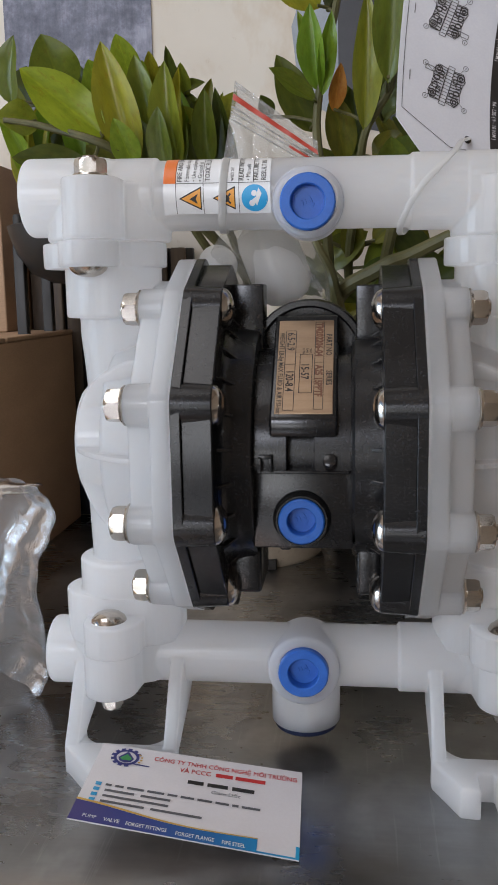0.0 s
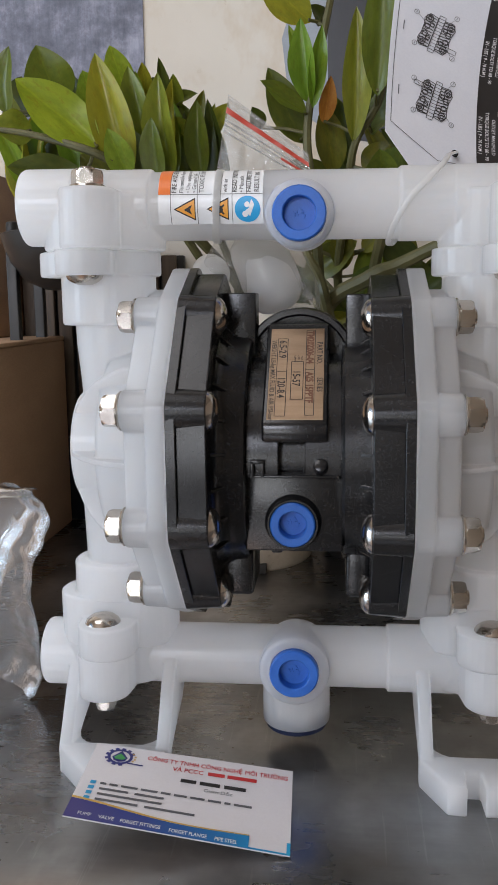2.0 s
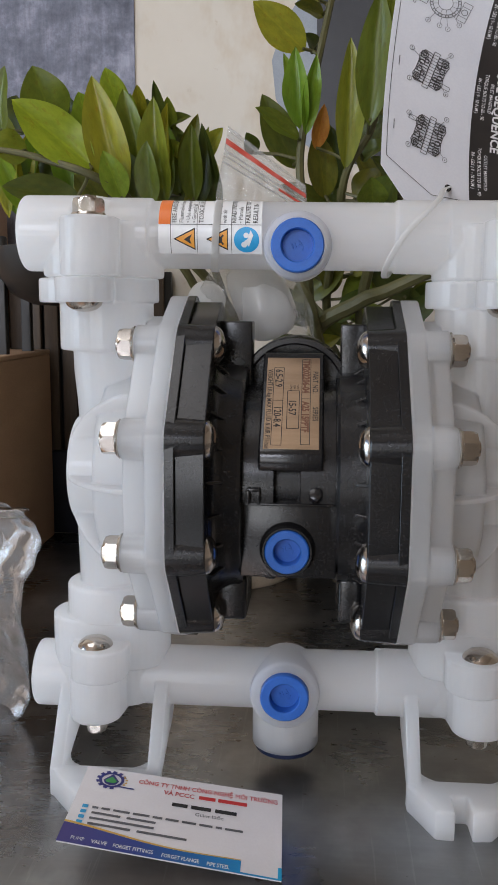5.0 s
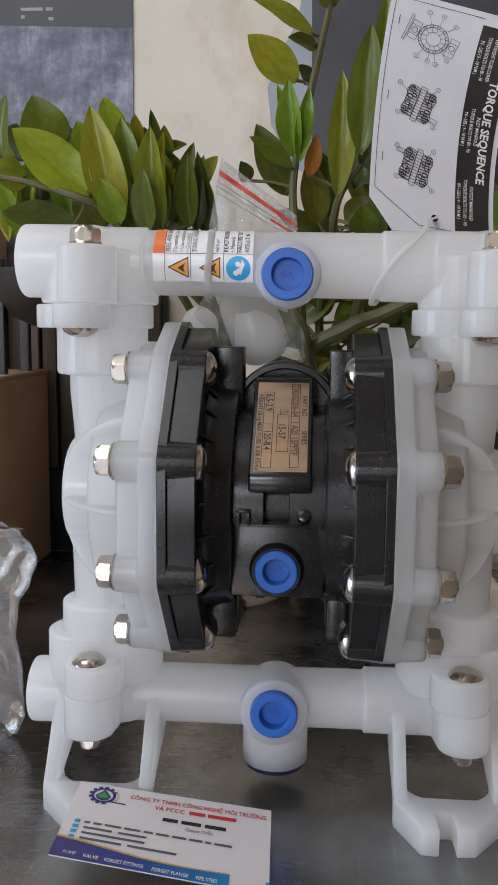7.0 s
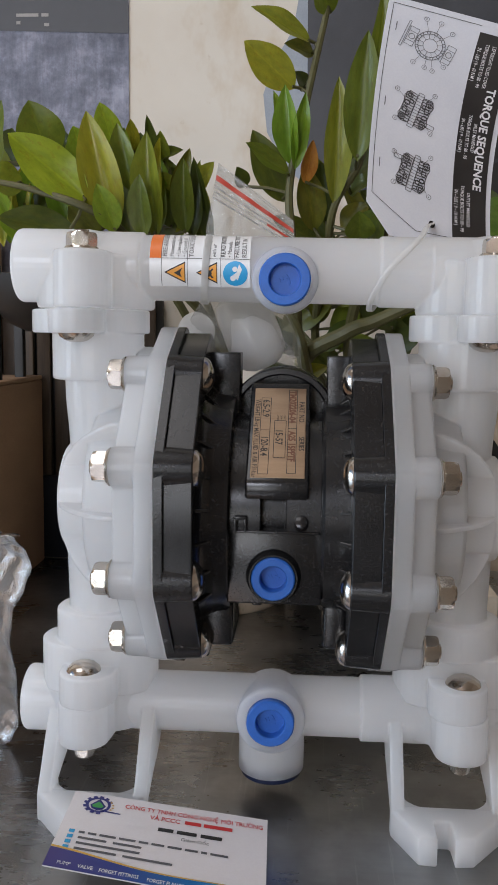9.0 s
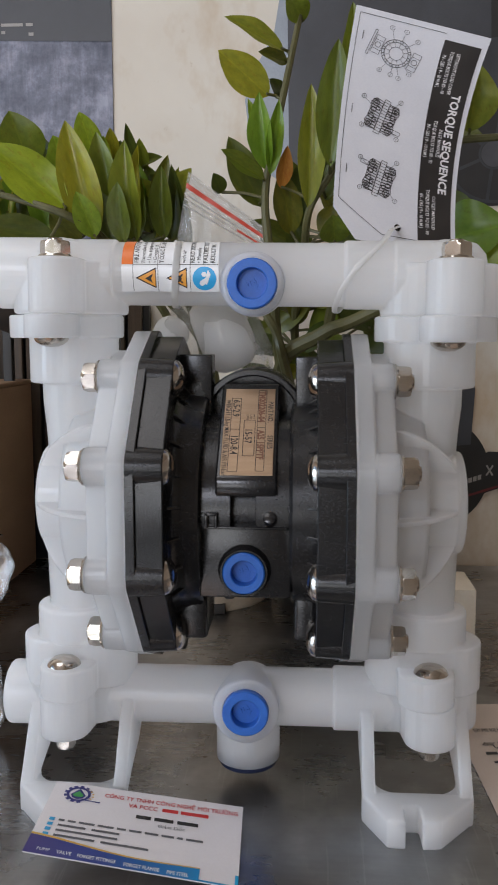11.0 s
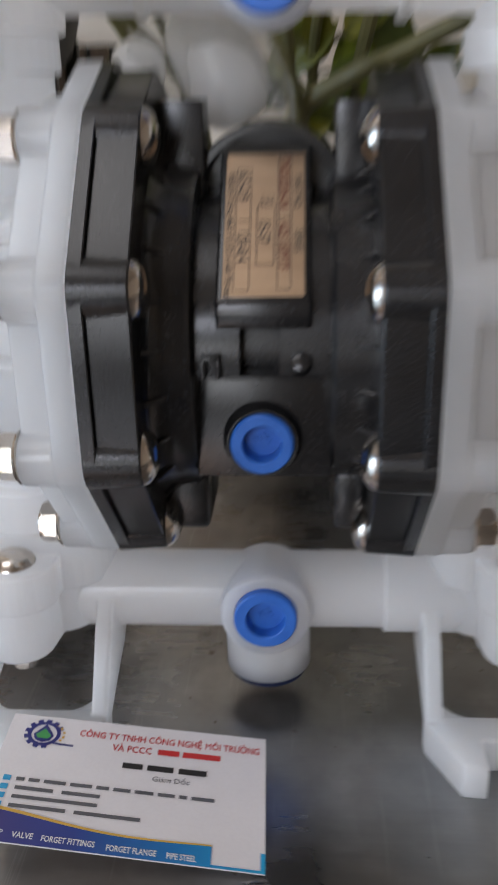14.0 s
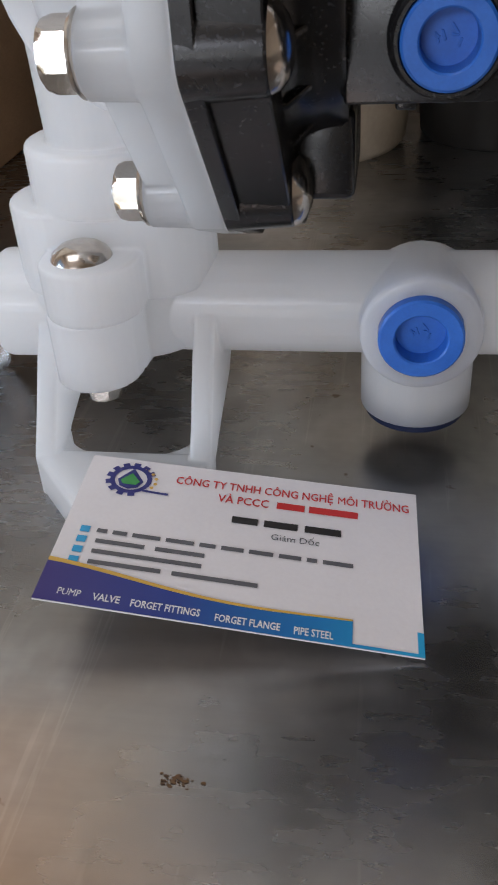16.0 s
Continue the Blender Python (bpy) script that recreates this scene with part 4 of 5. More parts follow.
# ---- warning label round the top pipe ----
LABEL_R = 0.0152


def on_pipe(x, s, z=0.0):
    """x along the pipe; s up the front, from the pipe's front line."""
    a = s / LABEL_R
    r = LABEL_R + 0.00012 + z
    return (x, -r * math.cos(a), 0.2582 - 0.0105 * x + r * math.sin(a))


sticker = part("warning_label", bent(sheet(-0.0590, -0.0095, -0.0128, 0.030, 6, 30), on_pipe), STICKER, top, "white and orange warning label")


def label_print(name, bms, material, z=0.00012):
    bm = joined(*bms)
    long = [e for e in bm.edges if e.calc_length() > 0.0025]
    if long and len(bm.verts) < 900:
        bmesh.ops.subdivide_edges(bm, edges=long, cuts=4, use_grid_fill=True)
    return part(name, bent(bm, lambda x, y, q: on_pipe(x, y, z)), material, sticker)


label_print("orange_panel", [sheet(-0.0588, 0.0035, -0.0535, 0.029, 1, 20)], ORANGE)
label_print("lettering", [words(tx, sz, x, 0.0042, 90, squeeze=0.85, bold=b) for tx, sz, x, b in (
    ("FIRE AND EXPLOSION", 0.0030, -0.0508, 0.01), ("Flammable fumes", 0.0027, -0.0477, 0.0), ("\u2022 Use equipment", 0.0027, -0.0447, 0.0), ("\u2022 Ground all", 0.0027, -0.0420, 0.0),
    ("TOXIC FLUID", 0.0030, -0.0387, 0.01), ("If diaphragm", 0.0027, -0.0312, 0.0), ("with air", 0.0027, -0.0284, 0.0), ("READ INSTRUCTION", 0.0030, -0.0242, 0.01), ("\u2022 Manuals", 0.0027, -0.0213, 0.0),
    ("FAILURE TO", 0.0030, -0.0180, 0.01), ("RESULT IN", 0.0030, -0.0146, 0.01))], INK)
label_print("rule", [stroke(x, -0.0094, x, 0.028, 0.00022, n=24) for x in (-0.0534, -0.0415, -0.0262)] + [stroke(-0.0200, 0.0035, -0.0200, 0.028, 0.00022, n=24), stroke(-0.0534, 0.0035, -0.0129, 0.0035, 0.00022)], INK)


def triangle_sign(x, y, w):
    a = [(x - w * 0.55, y), (x + w * 0.45, y - w * 0.5), (x + w * 0.45, y + w * 0.5)]
    b = [((px - x) * 0.84 + x + 0.0003, (py - y) * 0.82 + y) for px, py in a]
    return poly(a), poly(b)


signs = [triangle_sign(-0.0468, -0.0028, 0.0098), triangle_sign(-0.0322, -0.0028, 0.0098)]
label_print("sign_border", [s[0] for s in signs], INK)
label_print("sign_field", [s[1] for s in signs], AMBER, 0.0002)
label_print("sign_mark", [poly([(-0.0475, -0.0030), (-0.0440, -0.0050), (-0.0448, -0.0030), (-0.0438, -0.0008)]), poly(circle(-0.0318, -0.0030, 0.0016, 8)), stroke(-0.0335, -0.001, -0.0298, -0.005, 0.0008), stroke(-0.0335, -0.005, -0.0298, -0.001, 0.0008)], INK, 0.00028)
label_print("round_sign", [poly(circle(-0.0195, -0.0030, 0.0056, 32))], CYAN)
label_print("round_sign_mark", [poly(circle(-0.0206, -0.0050, 0.0013, 12)), poly(circle(-0.0197, -0.0010, 0.0012, 12)), poly([(-0.0185, -0.0060), (-0.0165, -0.0010), (-0.0178, 0.0012), (-0.0190, -0.0025), (-0.0205, -0.0035)])], STICKER, 0.0002)

# ---- posters and prints on the wall ----
def flat_on_wall(pts, lift):
    """A flat print on the north wall, from (x, z) places."""
    bm = poly(pts)
    return bent(bm, lambda x, y, z: (x, WALL_Y - lift, y))


poster = thing("wall_poster", (-0.235, WALL_Y, 0.45), "slate blue photo poster fixed to the wall", "poster")
part("poster_sheet", block((-0.309, WALL_Y - 0.0016, 0.25), (-0.1655, WALL_Y - 0.0004, 0.70), 0.0), PHOTO, poster)
part("caption_panel", flat_on_wall([(-0.3085, 0.521), (-0.166, 0.517), (-0.166, 0.699), (-0.3085, 0.699)], 0.0022), DARKGREY, poster)
for x, z, w in ((-0.276, 0.533, 0.022), (-0.251, 0.533, 0.007), (-0.276, 0.526, 0.004), (-0.2485, 0.524, 0.005)):
    part("caption_bar", flat_on_wall([(x, z), (x + w, z), (x + w, z + 0.003), (x, z + 0.003)], 0.0028), PALEPRINT, poster)

motor = thing("motor_cutout", (0.17, WALL_Y, 0.09), "black printed cut-out of an electric motor stuck on the wall", "sign")
part("motor_disc", flat_on_wall(circle(0.157, 0.091, 0.0575, 48), 0.0010), BLACKMETAL, motor)
part("terminal_box", flat_on_wall([(0.115, 0.205), (0.165, 0.199), (0.190, 0.186), (0.198, 0.178), (0.195, 0.120), (0.109, 0.110)], 0.0018), DARKGREY, motor)
part("terminal_lid", flat_on_wall([(0.115, 0.205), (0.165, 0.199), (0.190, 0.186), (0.198, 0.178), (0.150, 0.168), (0.113, 0.170)], 0.0024), BLACKMETAL, motor)
part("name_band", flat_on_wall([(0.120, 0.071), (0.213, 0.113), (0.239, 0.112), (0.237, 0.080), (0.212, 0.071), (0.120, 0.037)], 0.0030), BLACKMETAL, motor)
part("red_line", flat_on_wall([(0.135, 0.0470), (0.236, 0.0805), (0.236, 0.0830), (0.135, 0.0495)], 0.0036), surface("dull_red_print", (0.10, 0.012, 0.014), (0.14, 0.018, 0.020), 0.5, bumpy=0.0), motor)
part("drain_stub", flat_on_wall([(0.128, 0.048), (0.139, 0.024), (0.144, 0.008), (0.157, 0.006), (0.172, 0.045)], 0.0014), BLACKMETAL, motor)
part("box_shadow", flat_on_wall([(0.1290, 0.160), (0.1335, 0.160), (0.1335, 0.112), (0.1290, 0.111)], 0.0026), BLACKMETAL, motor)
part("lid_edge", flat_on_wall([(0.113, 0.1690), (0.150, 0.1670), (0.197, 0.1775), (0.197, 0.1790), (0.150, 0.1686), (0.113, 0.1706)], 0.0030), PALEPRINT, motor)
bars = []
for k in range(8):
    x = 0.1705 + 0.0046 * k
    z = 0.0725 + (x - 0.1705) * 0.34
    bars.append(flat_on_wall([(x, z), (x + 0.0036, z + 0.0012), (x + 0.0036, z + 0.0062), (x, z + 0.0050)], 0.0036))
bars += [flat_on_wall([(0.2120, 0.0880), (0.2185, 0.0985), (0.2170, 0.0995), (0.2105, 0.0890)], 0.0036), flat_on_wall([(0.2105, 0.0985), (0.2170, 0.0880), (0.2185, 0.0890), (0.2120, 0.0995)], 0.0036)]
part("brand_bar", joined(*bars), PALEPRINT, motor)

CHARCOAL = surface("charcoal_print", (0.025, 0.026, 0.030), (0.045, 0.046, 0.052), 0.45, big=16, bumpy=0.0)
machine = thing("machine_poster", (0.12, WALL_Y, 0.45), "dark grey poster of a motor on the wall", "poster")
part("machine_body", flat_on_wall([(0.010, 0.372), (0.140, 0.345), (0.210, 0.360), (0.226, 0.462), (0.232, 0.492), (0.240, 0.515), (0.240, 0.640), (0.006, 0.640)], 0.0008), DARKGREY, machine)
part("machine_side", flat_on_wall([(0.010, 0.375), (0.012, 0.630), (-0.006, 0.520), (-0.024, 0.490), (-0.034, 0.460), (-0.030, 0.425), (-0.012, 0.390)], 0.0006), surface("pale_blue_print", (0.26, 0.29, 0.33), (0.34, 0.37, 0.41), 0.5, big=20, bumpy=0.0), machine)
part("motor_head", flat_on_wall([(0.203, 0.513), (0.240, 0.5155), (0.2395, 0.560), (0.2010, 0.566)], 0.0012), BLACKMETAL, machine)
part("motor_neck", flat_on_wall([(0.190, 0.462), (0.2245, 0.462), (0.2310, 0.492), (0.2360, 0.511), (0.199, 0.511)], 0.0012), CHARCOAL, machine)
part("fan_cover", flat_on_wall(circle(0.209, 0.405, 0.0495, 48), 0.0014), BLACKMETAL, machine)
for rr, ww in ((0.0455, 0.0030), (0.0140, 0.0020)):
    part("fan_ring", bent(ring(0.209, 0.405, rr, ww, 48), lambda x, y, z: (x, WALL_Y - 0.0020, y)), CHARCOAL, machine)
for k in range(6):
    a = 0.4 + k * math.pi / 3
    part("fan_spoke", bent(stroke(0.209 + 0.015 * math.cos(a), 0.405 + 0.015 * math.sin(a), 0.209 + 0.044 * math.cos(a), 0.405 + 0.044 * math.sin(a), 0.0032), lambda x, y, z: (x, WALL_Y - 0.0020, y)), CHARCOAL, machine)
part("fan_hub", flat_on_wall(circle(0.209, 0.405, 0.0125, 28), 0.0020), surface("hub_print", (0.05, 0.05, 0.055), (0.075, 0.075, 0.08), 0.5, bumpy=0.0), machine)

# ---- cardboard box, stand and foam ----
box = thing("cardboard_box", (-0.40, 0.27, 0), "brown cardboard box standing on the table by the wall", "box")
part("box_body", block((-0.56, 0.10, 0.0), (-0.247, 0.43, 0.182), 0.0015), CARDBOARD, box)
part("box_flap", block((-0.56, 0.10, 0.1822), (-0.2465, 0.262, 0.1862), 0.0012), CARDBOARD, box, "folded cardboard flap")
part("box_flap", block((-0.56, 0.266, 0.1822), (-0.2465, 0.43, 0.1862), 0.0012), CARDBOARD, box, "folded cardboard flap")
carton = thing("carton", (-0.45, 0.40, 0.1865), "tall brown carton standing on the box", "box")
part("carton_body", block((-0.56, 0.38, 0.1865), (-0.292, 0.45, 0.335), 0.0015), CARDBOARD, carton)
stool = thing("metal_stool", (-0.205, 0.355, 0), "small black metal stool with a round dished seat", "stool")
part("seat", lathe([(0, 0.2270), (0.030, 0.2290), (0.048, 0.2370), (0.060, 0.2520), (0.0655, 0.2700), (0.0670, 0.2760), (0.0640, 0.2770), (0.0615, 0.2700), (0.050, 0.2560), (0, 0.2480)], Matrix.Translation((-0.205, 0.355, 0)), 48), BLACKMETAL, stool)
for x, y in ((-0.257, 0.330), (-0.153, 0.330), (-0.257, 0.395), (-0.153, 0.395)):
    part("leg", block((x - 0.0045, y - 0.004, 0.0), (x + 0.0045, y + 0.004, 0.262), 0.001), BLACKMETAL, stool)
part("knob", rod(0.005, 0.2700, 0.2860, Matrix.Translation((-0.256, 0.330, 0)), 0.002, 20), BLACKMETAL, stool)
# dim striped shade on the wall, built as dark slats over a black panel
slatted = thing("wall_shade_slats", (-0.20, 0.44, 0), "dark slats and panels put in for striped shade on the wall behind the table clutter", "board")
SLATSHADE = surface("striped_shade_brown", (0.060, 0.042, 0.028), (0.135, 0.098, 0.068), 0.6, big=40, fine=300, bumpy=0.2, stretch=(3, 1, 0.3))
for k in range(9):
    x = -0.290 + 0.0175 * k
    part("slat", block((x, 0.4400, 0.085), (x + 0.0135, 0.4480, 0.262), 0.001), SLATSHADE, slatted)
part("back_panel", block((-0.292, 0.4490, 0.004), (-0.130, 0.4590, 0.262), 0.001), BLACKMETAL, slatted, "black back panel")
part("foot_board", block((-0.292, 0.4385, 0.0), (-0.130, 0.4485, 0.084), 0.001), surface("navy_paint", (0.014, 0.017, 0.030), (0.026, 0.030, 0.048), 0.5, big=20), slatted, "dark navy lower board")
foam = thing("foam_block", (0.12, 0.22, 0), "cream foam block standing on the table behind the pump", "foam block")
part("foam_body", block((0.09, 0.195, 0.0), (0.153, 0.245, 0.0462), 0.0012, 2), FOAM, foam)

# ---- instruction booklet ----
BOOK = Matrix.Translation((0.116, 0.091, 0)) @ pose(0, 0, 0, 0, 0, 2.8)      # local x to the right, y down the page is minus


def on_book(x, y, z=0.0):
    lift = 0.0016 + 0.0035 * max(0.0, x - 0.05) ** 2 / 0.01 + 0.0010 * math.sin(9 * y + 40 * x)
    return BOOK @ Vector((x, y, max(lift, 0.0006) + z))


manual = thing("instruction_booklet", (0.19, -0.02, 0), "white printed instruction booklet lying on the table beside the pump", "booklet")
page = bent(sheet(0, -0.233, 0.150, 0.004, 20, 28), on_book)
page.normal_update()
bmesh.ops.solidify(page, geom=page.faces[:], thickness=0.0005)
bmesh.ops.recalc_face_normals(page, faces=page.faces)
part("front_page", page, surface("booklet_paper", (0.66, 0.55, 0.475), (0.73, 0.62, 0.54), 0.6, big=14, bumpy=0.05), manual)
part("inner_pages", prism([tuple((BOOK @ Vector(p))[:2]) for p in ((0.0015, 0.002, 0), (0.149, 0.002, 0), (0.149, -0.2315, 0), (0.0015, -0.2315, 0))], 0.0001, 0.0006, ID, 0.0), PAPER, manual)


def book_print(name, bms, z=0.0004):
    return part(name, bent(joined(*bms), lambda x, y, q: on_book(x, y, z)), INK, manual)


book_print("lettering", [words("\u4f7f\u7528\u8bf4\u660e", 0.0052, 0.0085, -0.0335, squeeze=0.9), words("\u6c14\u52a8", 0.0090, 0.0095, -0.0535, squeeze=0.95)])
for x0, step, wide, y, high, n in ((0.0095, 0.0078, 0.0062, -0.0590, 0.0032, 4), (0.0115, 0.006, 0.005, -0.0690, 0.0020, 12), (0.0150, 0.005, 0.004, -0.0800, 0.0014, 11), (0.0150, 0.005, 0.004, -0.0840, 0.0014, 11)):
    for k in range(n):
        book_print("text_bar", [stroke(x0 + step * k, y, x0 + step * k + wide, y, high)])
book_print("rule", [stroke(0.033, -0.193, 0.08, -0.193, 0.0006, n=8)])
part("page_stain", bent(poly(circle(0.036, -0.209, 0.0028, 14)), lambda x, y, z: on_book(x, y * (1 + 0.02 * math.sin(300 * x)), 0.0004)), surface("tan_stain", (0.50, 0.36, 0.20), (0.58, 0.44, 0.28), 0.6, bumpy=0.0), manual)

# ---- torque tag, standing behind the top pipe ----
TAG = [Vector(c) for c in ((0.0410, 0.020, 0.2790), (0.1066, 0.045, 0.2705), (0.1333, 0.105, 0.3984), (0.0557, 0.100, 0.4170))]
TAG_W, TAG_H = 0.078, 0.142


def on_tag(x, y, z=0.0):
    """Tag places in metres from its lower left corner."""
    u, v = x / TAG_W, y / TAG_H
    p = TAG[0] * (1 - u) * (1 - v) + TAG[1] * u * (1 - v) + TAG[2] * u * v + TAG[3] * (1 - u) * v
    b = 4 * v * (1 - v)
    p = p + Vector((-0.0055 * b * (0.45 + 0.65 * u), 0.006 * b, 0.0))
    return p + Vector((0.30, -0.85, 0.42)) * z


def grid_outline(w, h, cut, nx, ny):
    bm = sheet(0, 0, w, h, nx, ny)
    bmesh.ops.bisect_plane(bm, geom=bm.verts[:] + bm.edges[:] + bm.faces[:], plane_co=(cut, 0, 0), plane_no=(-1, -0.85, 0), clear_outer=True)
    return bm


tag = thing("torque_tag", tuple(TAG[0]), "white and black printed card tag tied to the top pipe", "tag")
tg = grid_outline(TAG_W, TAG_H, 0.014, 16, 24)
tg.normal_update()
bmesh.ops.solidify(tg, geom=tg.faces[:], thickness=0.0004)
bmesh.ops.recalc_face_normals(tg, faces=tg.faces)
part("tag_card", bent(tg, on_tag), TAGPAPER, tag)


def tag_print(name, bms, material, z=0.0003):
    bm = joined(*bms)
    return part(name, bent(bm, lambda x, y, q: on_tag(x, y, z)), material, tag)


tag_print("black_band", [sheet(0.0530, 0.004, 0.0748, 0.134, 6, 24)], INK)
tag_print("lettering", [words("TORQUE SEQUENCE", 0.0074, 0.0658, 0.1010, -90, squeeze=0.94, bold=0.03)]
          + [words(tx, 0.0031, x, y, -90, squeeze=0.74, align="CENTER", bold=0.01) for y, first in ((0.1135, "LEFT/RIGHT FLUID COVER"), (0.0680, "INLET MANIFOLD"), (0.0235, "OUTLET MANIFOLD"))
             for tx, x in ((first, 0.0622), ("TORQUE BOLTS TO 80 - 90", 0.0582), ("IN - LBS ( 9 - 10 N.M )", 0.0542))], WHITEINK, 0.0006)
tag_print("border_line", [stroke(0.0028, 0.022, 0.0028, 0.138, 0.0003, n=24), stroke(0.0028, 0.138, 0.053, 0.138, 0.0003, n=8), stroke(0.0028, 0.022, 0.0300, 0.0050, 0.0003, n=8), stroke(0.0300, 0.0050, 0.053, 0.0050, 0.0003, n=6)], INK)


def callouts(cx, cy, places):
    out = []
    for dx, dy in places:
        out += [ring(cx + dx, cy + dy, 0.0014, 0.00025, 14), stroke(cx + dx * 0.88, cy + dy * 0.88, cx + dx * 0.55, cy + dy * 0.55, 0.00022)]
        out.append(stroke(cx + dx - 0.0002, cy + dy - 0.0006, cx + dx + 0.0002, cy + dy + 0.0006, 0.0003))
    return out


def wheel_view(cx, cy):
    out = [ring(cx, cy, 0.0042, 0.0003, 24), ring(cx, cy, 0.0072, 0.0004, 28), ring(cx, cy, 0.0088, 0.0004, 28)]
    for k in range(12):
        a = k * math.pi / 6
        out.append(stroke(cx + 0.0042 * math.cos(a), cy + 0.0042 * math.sin(a), cx + 0.0072 * math.cos(a), cy + 0.0072 * math.sin(a), 0.00025))
        out.append(ring(cx + 0.0080 * math.cos(a), cy + 0.0080 * math.sin(a), 0.0009, 0.0004, 10))
    for s in (-1, 1):
        x = cx + s * 0.0118
        out += frame_lines(x - 0.0026, cy - 0.0058, x + 0.0026, cy + 0.0058, 0.0003) + [ring(x, cy, 0.0017, 0.0004, 16), stroke(x - 0.0026, cy + 0.003, x + 0.0026, cy + 0.003, 0.0003), stroke(x - 0.0026, cy - 0.003, x + 0.0026, cy - 0.003, 0.0003)]
    out += frame_lines(cx - 0.0165, cy - 0.0085, cx - 0.0152, cy + 0.0085, 0.0003)
    for bm in out:
        bmesh.ops.transform(bm, matrix=Matrix.Translation((cx, cy, 0)) @ pose(0, 0, 0, 0, 0, -14) @ Matrix.Translation((-cx, -cy, 0)), verts=bm.verts)
    return out + callouts(cx, cy, ((0.0035, 0.0150), (-0.0050, 0.0155), (0.0110, 0.0105), (-0.0080, -0.0125), (0.0040, -0.0150), (-0.0010, -0.0140), (0.0100, -0.0110)))


def top_view(cx, cy, s):
    """A manifold drawing: ribbed lobes with bolt circles on both sides of a narrow spine."""
    out = frame_lines(cx - 0.0018, cy - 0.0112, cx + 0.0018, cy + 0.0112, 0.0003)
    for a in (-1, 1):
        x = cx + a * 0.0054
        edge = [(x + a * dx, cy + dy) for dx, dy in ((-0.0034, -0.0092), (0.0018, -0.0098), (0.0040, -0.0062), (0.0030, -0.0024), (0.0030, 0.0024), (0.0040, 0.0062), (0.0018, 0.0098), (-0.0034, 0.0092))]
        out += [stroke(*p, *q, 0.0004) for p, q in zip(edge, edge[1:] + edge[:1])]
        for k in range(-5, 6):
            out.append(stroke(x - 0.0034, cy + 0.0017 * k, x + 0.0030, cy + 0.0017 * k + 0.0006 * a, 0.0005))
        for b in (-1, 1):
            for dx, dy, r in ((0.0012, 0.0070, 0.0021), (0.0012, 0.0070, 0.0010), (-0.0014, 0.0040, 0.0012), (0.0010, 0.0022, 0.0015)):
                out.append(ring(x + dx * a, cy + dy * b, r, 0.0006, 12))
    for k in range(-5, 6):
        out.append(stroke(cx - 0.0018, cy + 0.0019 * k, cx + 0.0018, cy + 0.0019 * k, 0.0003))
    out += frame_lines(cx + s * 0.0030, cy - s * 0.0056 - 0.0012, cx + s * 0.0140, cy - s * 0.0056 + 0.0012, 0.0003)
    for bm in out:
        bmesh.ops.transform(bm, matrix=Matrix.Translation((cx, cy, 0)) @ pose(0, 0, 0, 0, 0, -14) @ Matrix.Translation((-cx, -cy, 0)), verts=bm.verts)
    return out + callouts(cx, cy, ((-0.0125, 0.0105), (0.0105, 0.0115), (-0.0120, -0.0075), (0.0105, -0.0120)))


tag_print("wheel_drawing", wheel_view(0.0275, 0.1175), GREYINK)
tag_print("manifold_drawing", top_view(0.0255, 0.0760, 1), INK)
tag_print("manifold_drawing", top_view(0.0275, 0.0380, -1), INK)
for y in (0.127, 0.080, 0.043):
    tag_print("caption_bar", [stroke(0.0065, y, 0.0065, y - 0.0055, 0.0005)], GREYINK)
hole = (0.0400, 0.0105)
tag_print("hole_mark", [poly(circle(hole[0], hole[1], 0.0020, 20))], BLACK, 0.0004)
tie = thing("nylon_tie", (0.045, 0, 0.24), "white nylon tie looped through the tag round the pipe", "tie")
h3 = on_tag(hole[0], hole[1], 0.0008)
turns = [(0.0655, 75), (0.0620, 48), (0.0565, 25), (0.0505, 3), (0.0455, -22), (0.0425, -48), (0.0418, -75), (0.0440, -105), (0.0490, -150), (0.0550, -200), (0.0610, -245)]
loop = [h3 + Vector((0.001, 0.004, -0.001)), h3, h3.lerp(Vector((0.0655, -0.0046, 0.2752)), 0.55) + Vector((0, 0, 0.0012))]
loop += [Vector((x, -0.0176 * math.cos(radians(a)), 0.2582 - 0.0105 * x + 0.0176 * math.sin(radians(a)))) for x, a in turns]


def ribbon(pts, wide, thick, axis):
    """A flat band along points; its face looks away from the axis line."""
    bm, rings = bmesh.new(), []
    for i, p in enumerate(pts):
        d = (pts[min(i + 1, len(pts) - 1)] - pts[max(i - 1, 0)]).normalized()
        n = Vector((0, p.y - axis[0], p.z - axis[1]))
        n = (n - n.dot(d) * d).normalized()
        w = d.cross(n)
        rings.append([bm.verts.new(p + w * (a * wide / 2) + n * (b * thick / 2)) for a, b in ((-1, -0.6), (-0.8, -1), (0.8, -1), (1, -0.6), (1, 0.6), (0.8, 1), (-0.8, 1), (-1, 0.6))])
    for a, b in zip(rings, rings[1:]):
        for k in range(8):
            bm.faces.new((a[k], a[(k + 1) % 8], b[(k + 1) % 8], b[k]))
    bm.faces.new(rings[0])
    bm.faces.new(rings[-1])
    bmesh.ops.recalc_face_normals(bm, faces=bm.faces)
    return bm


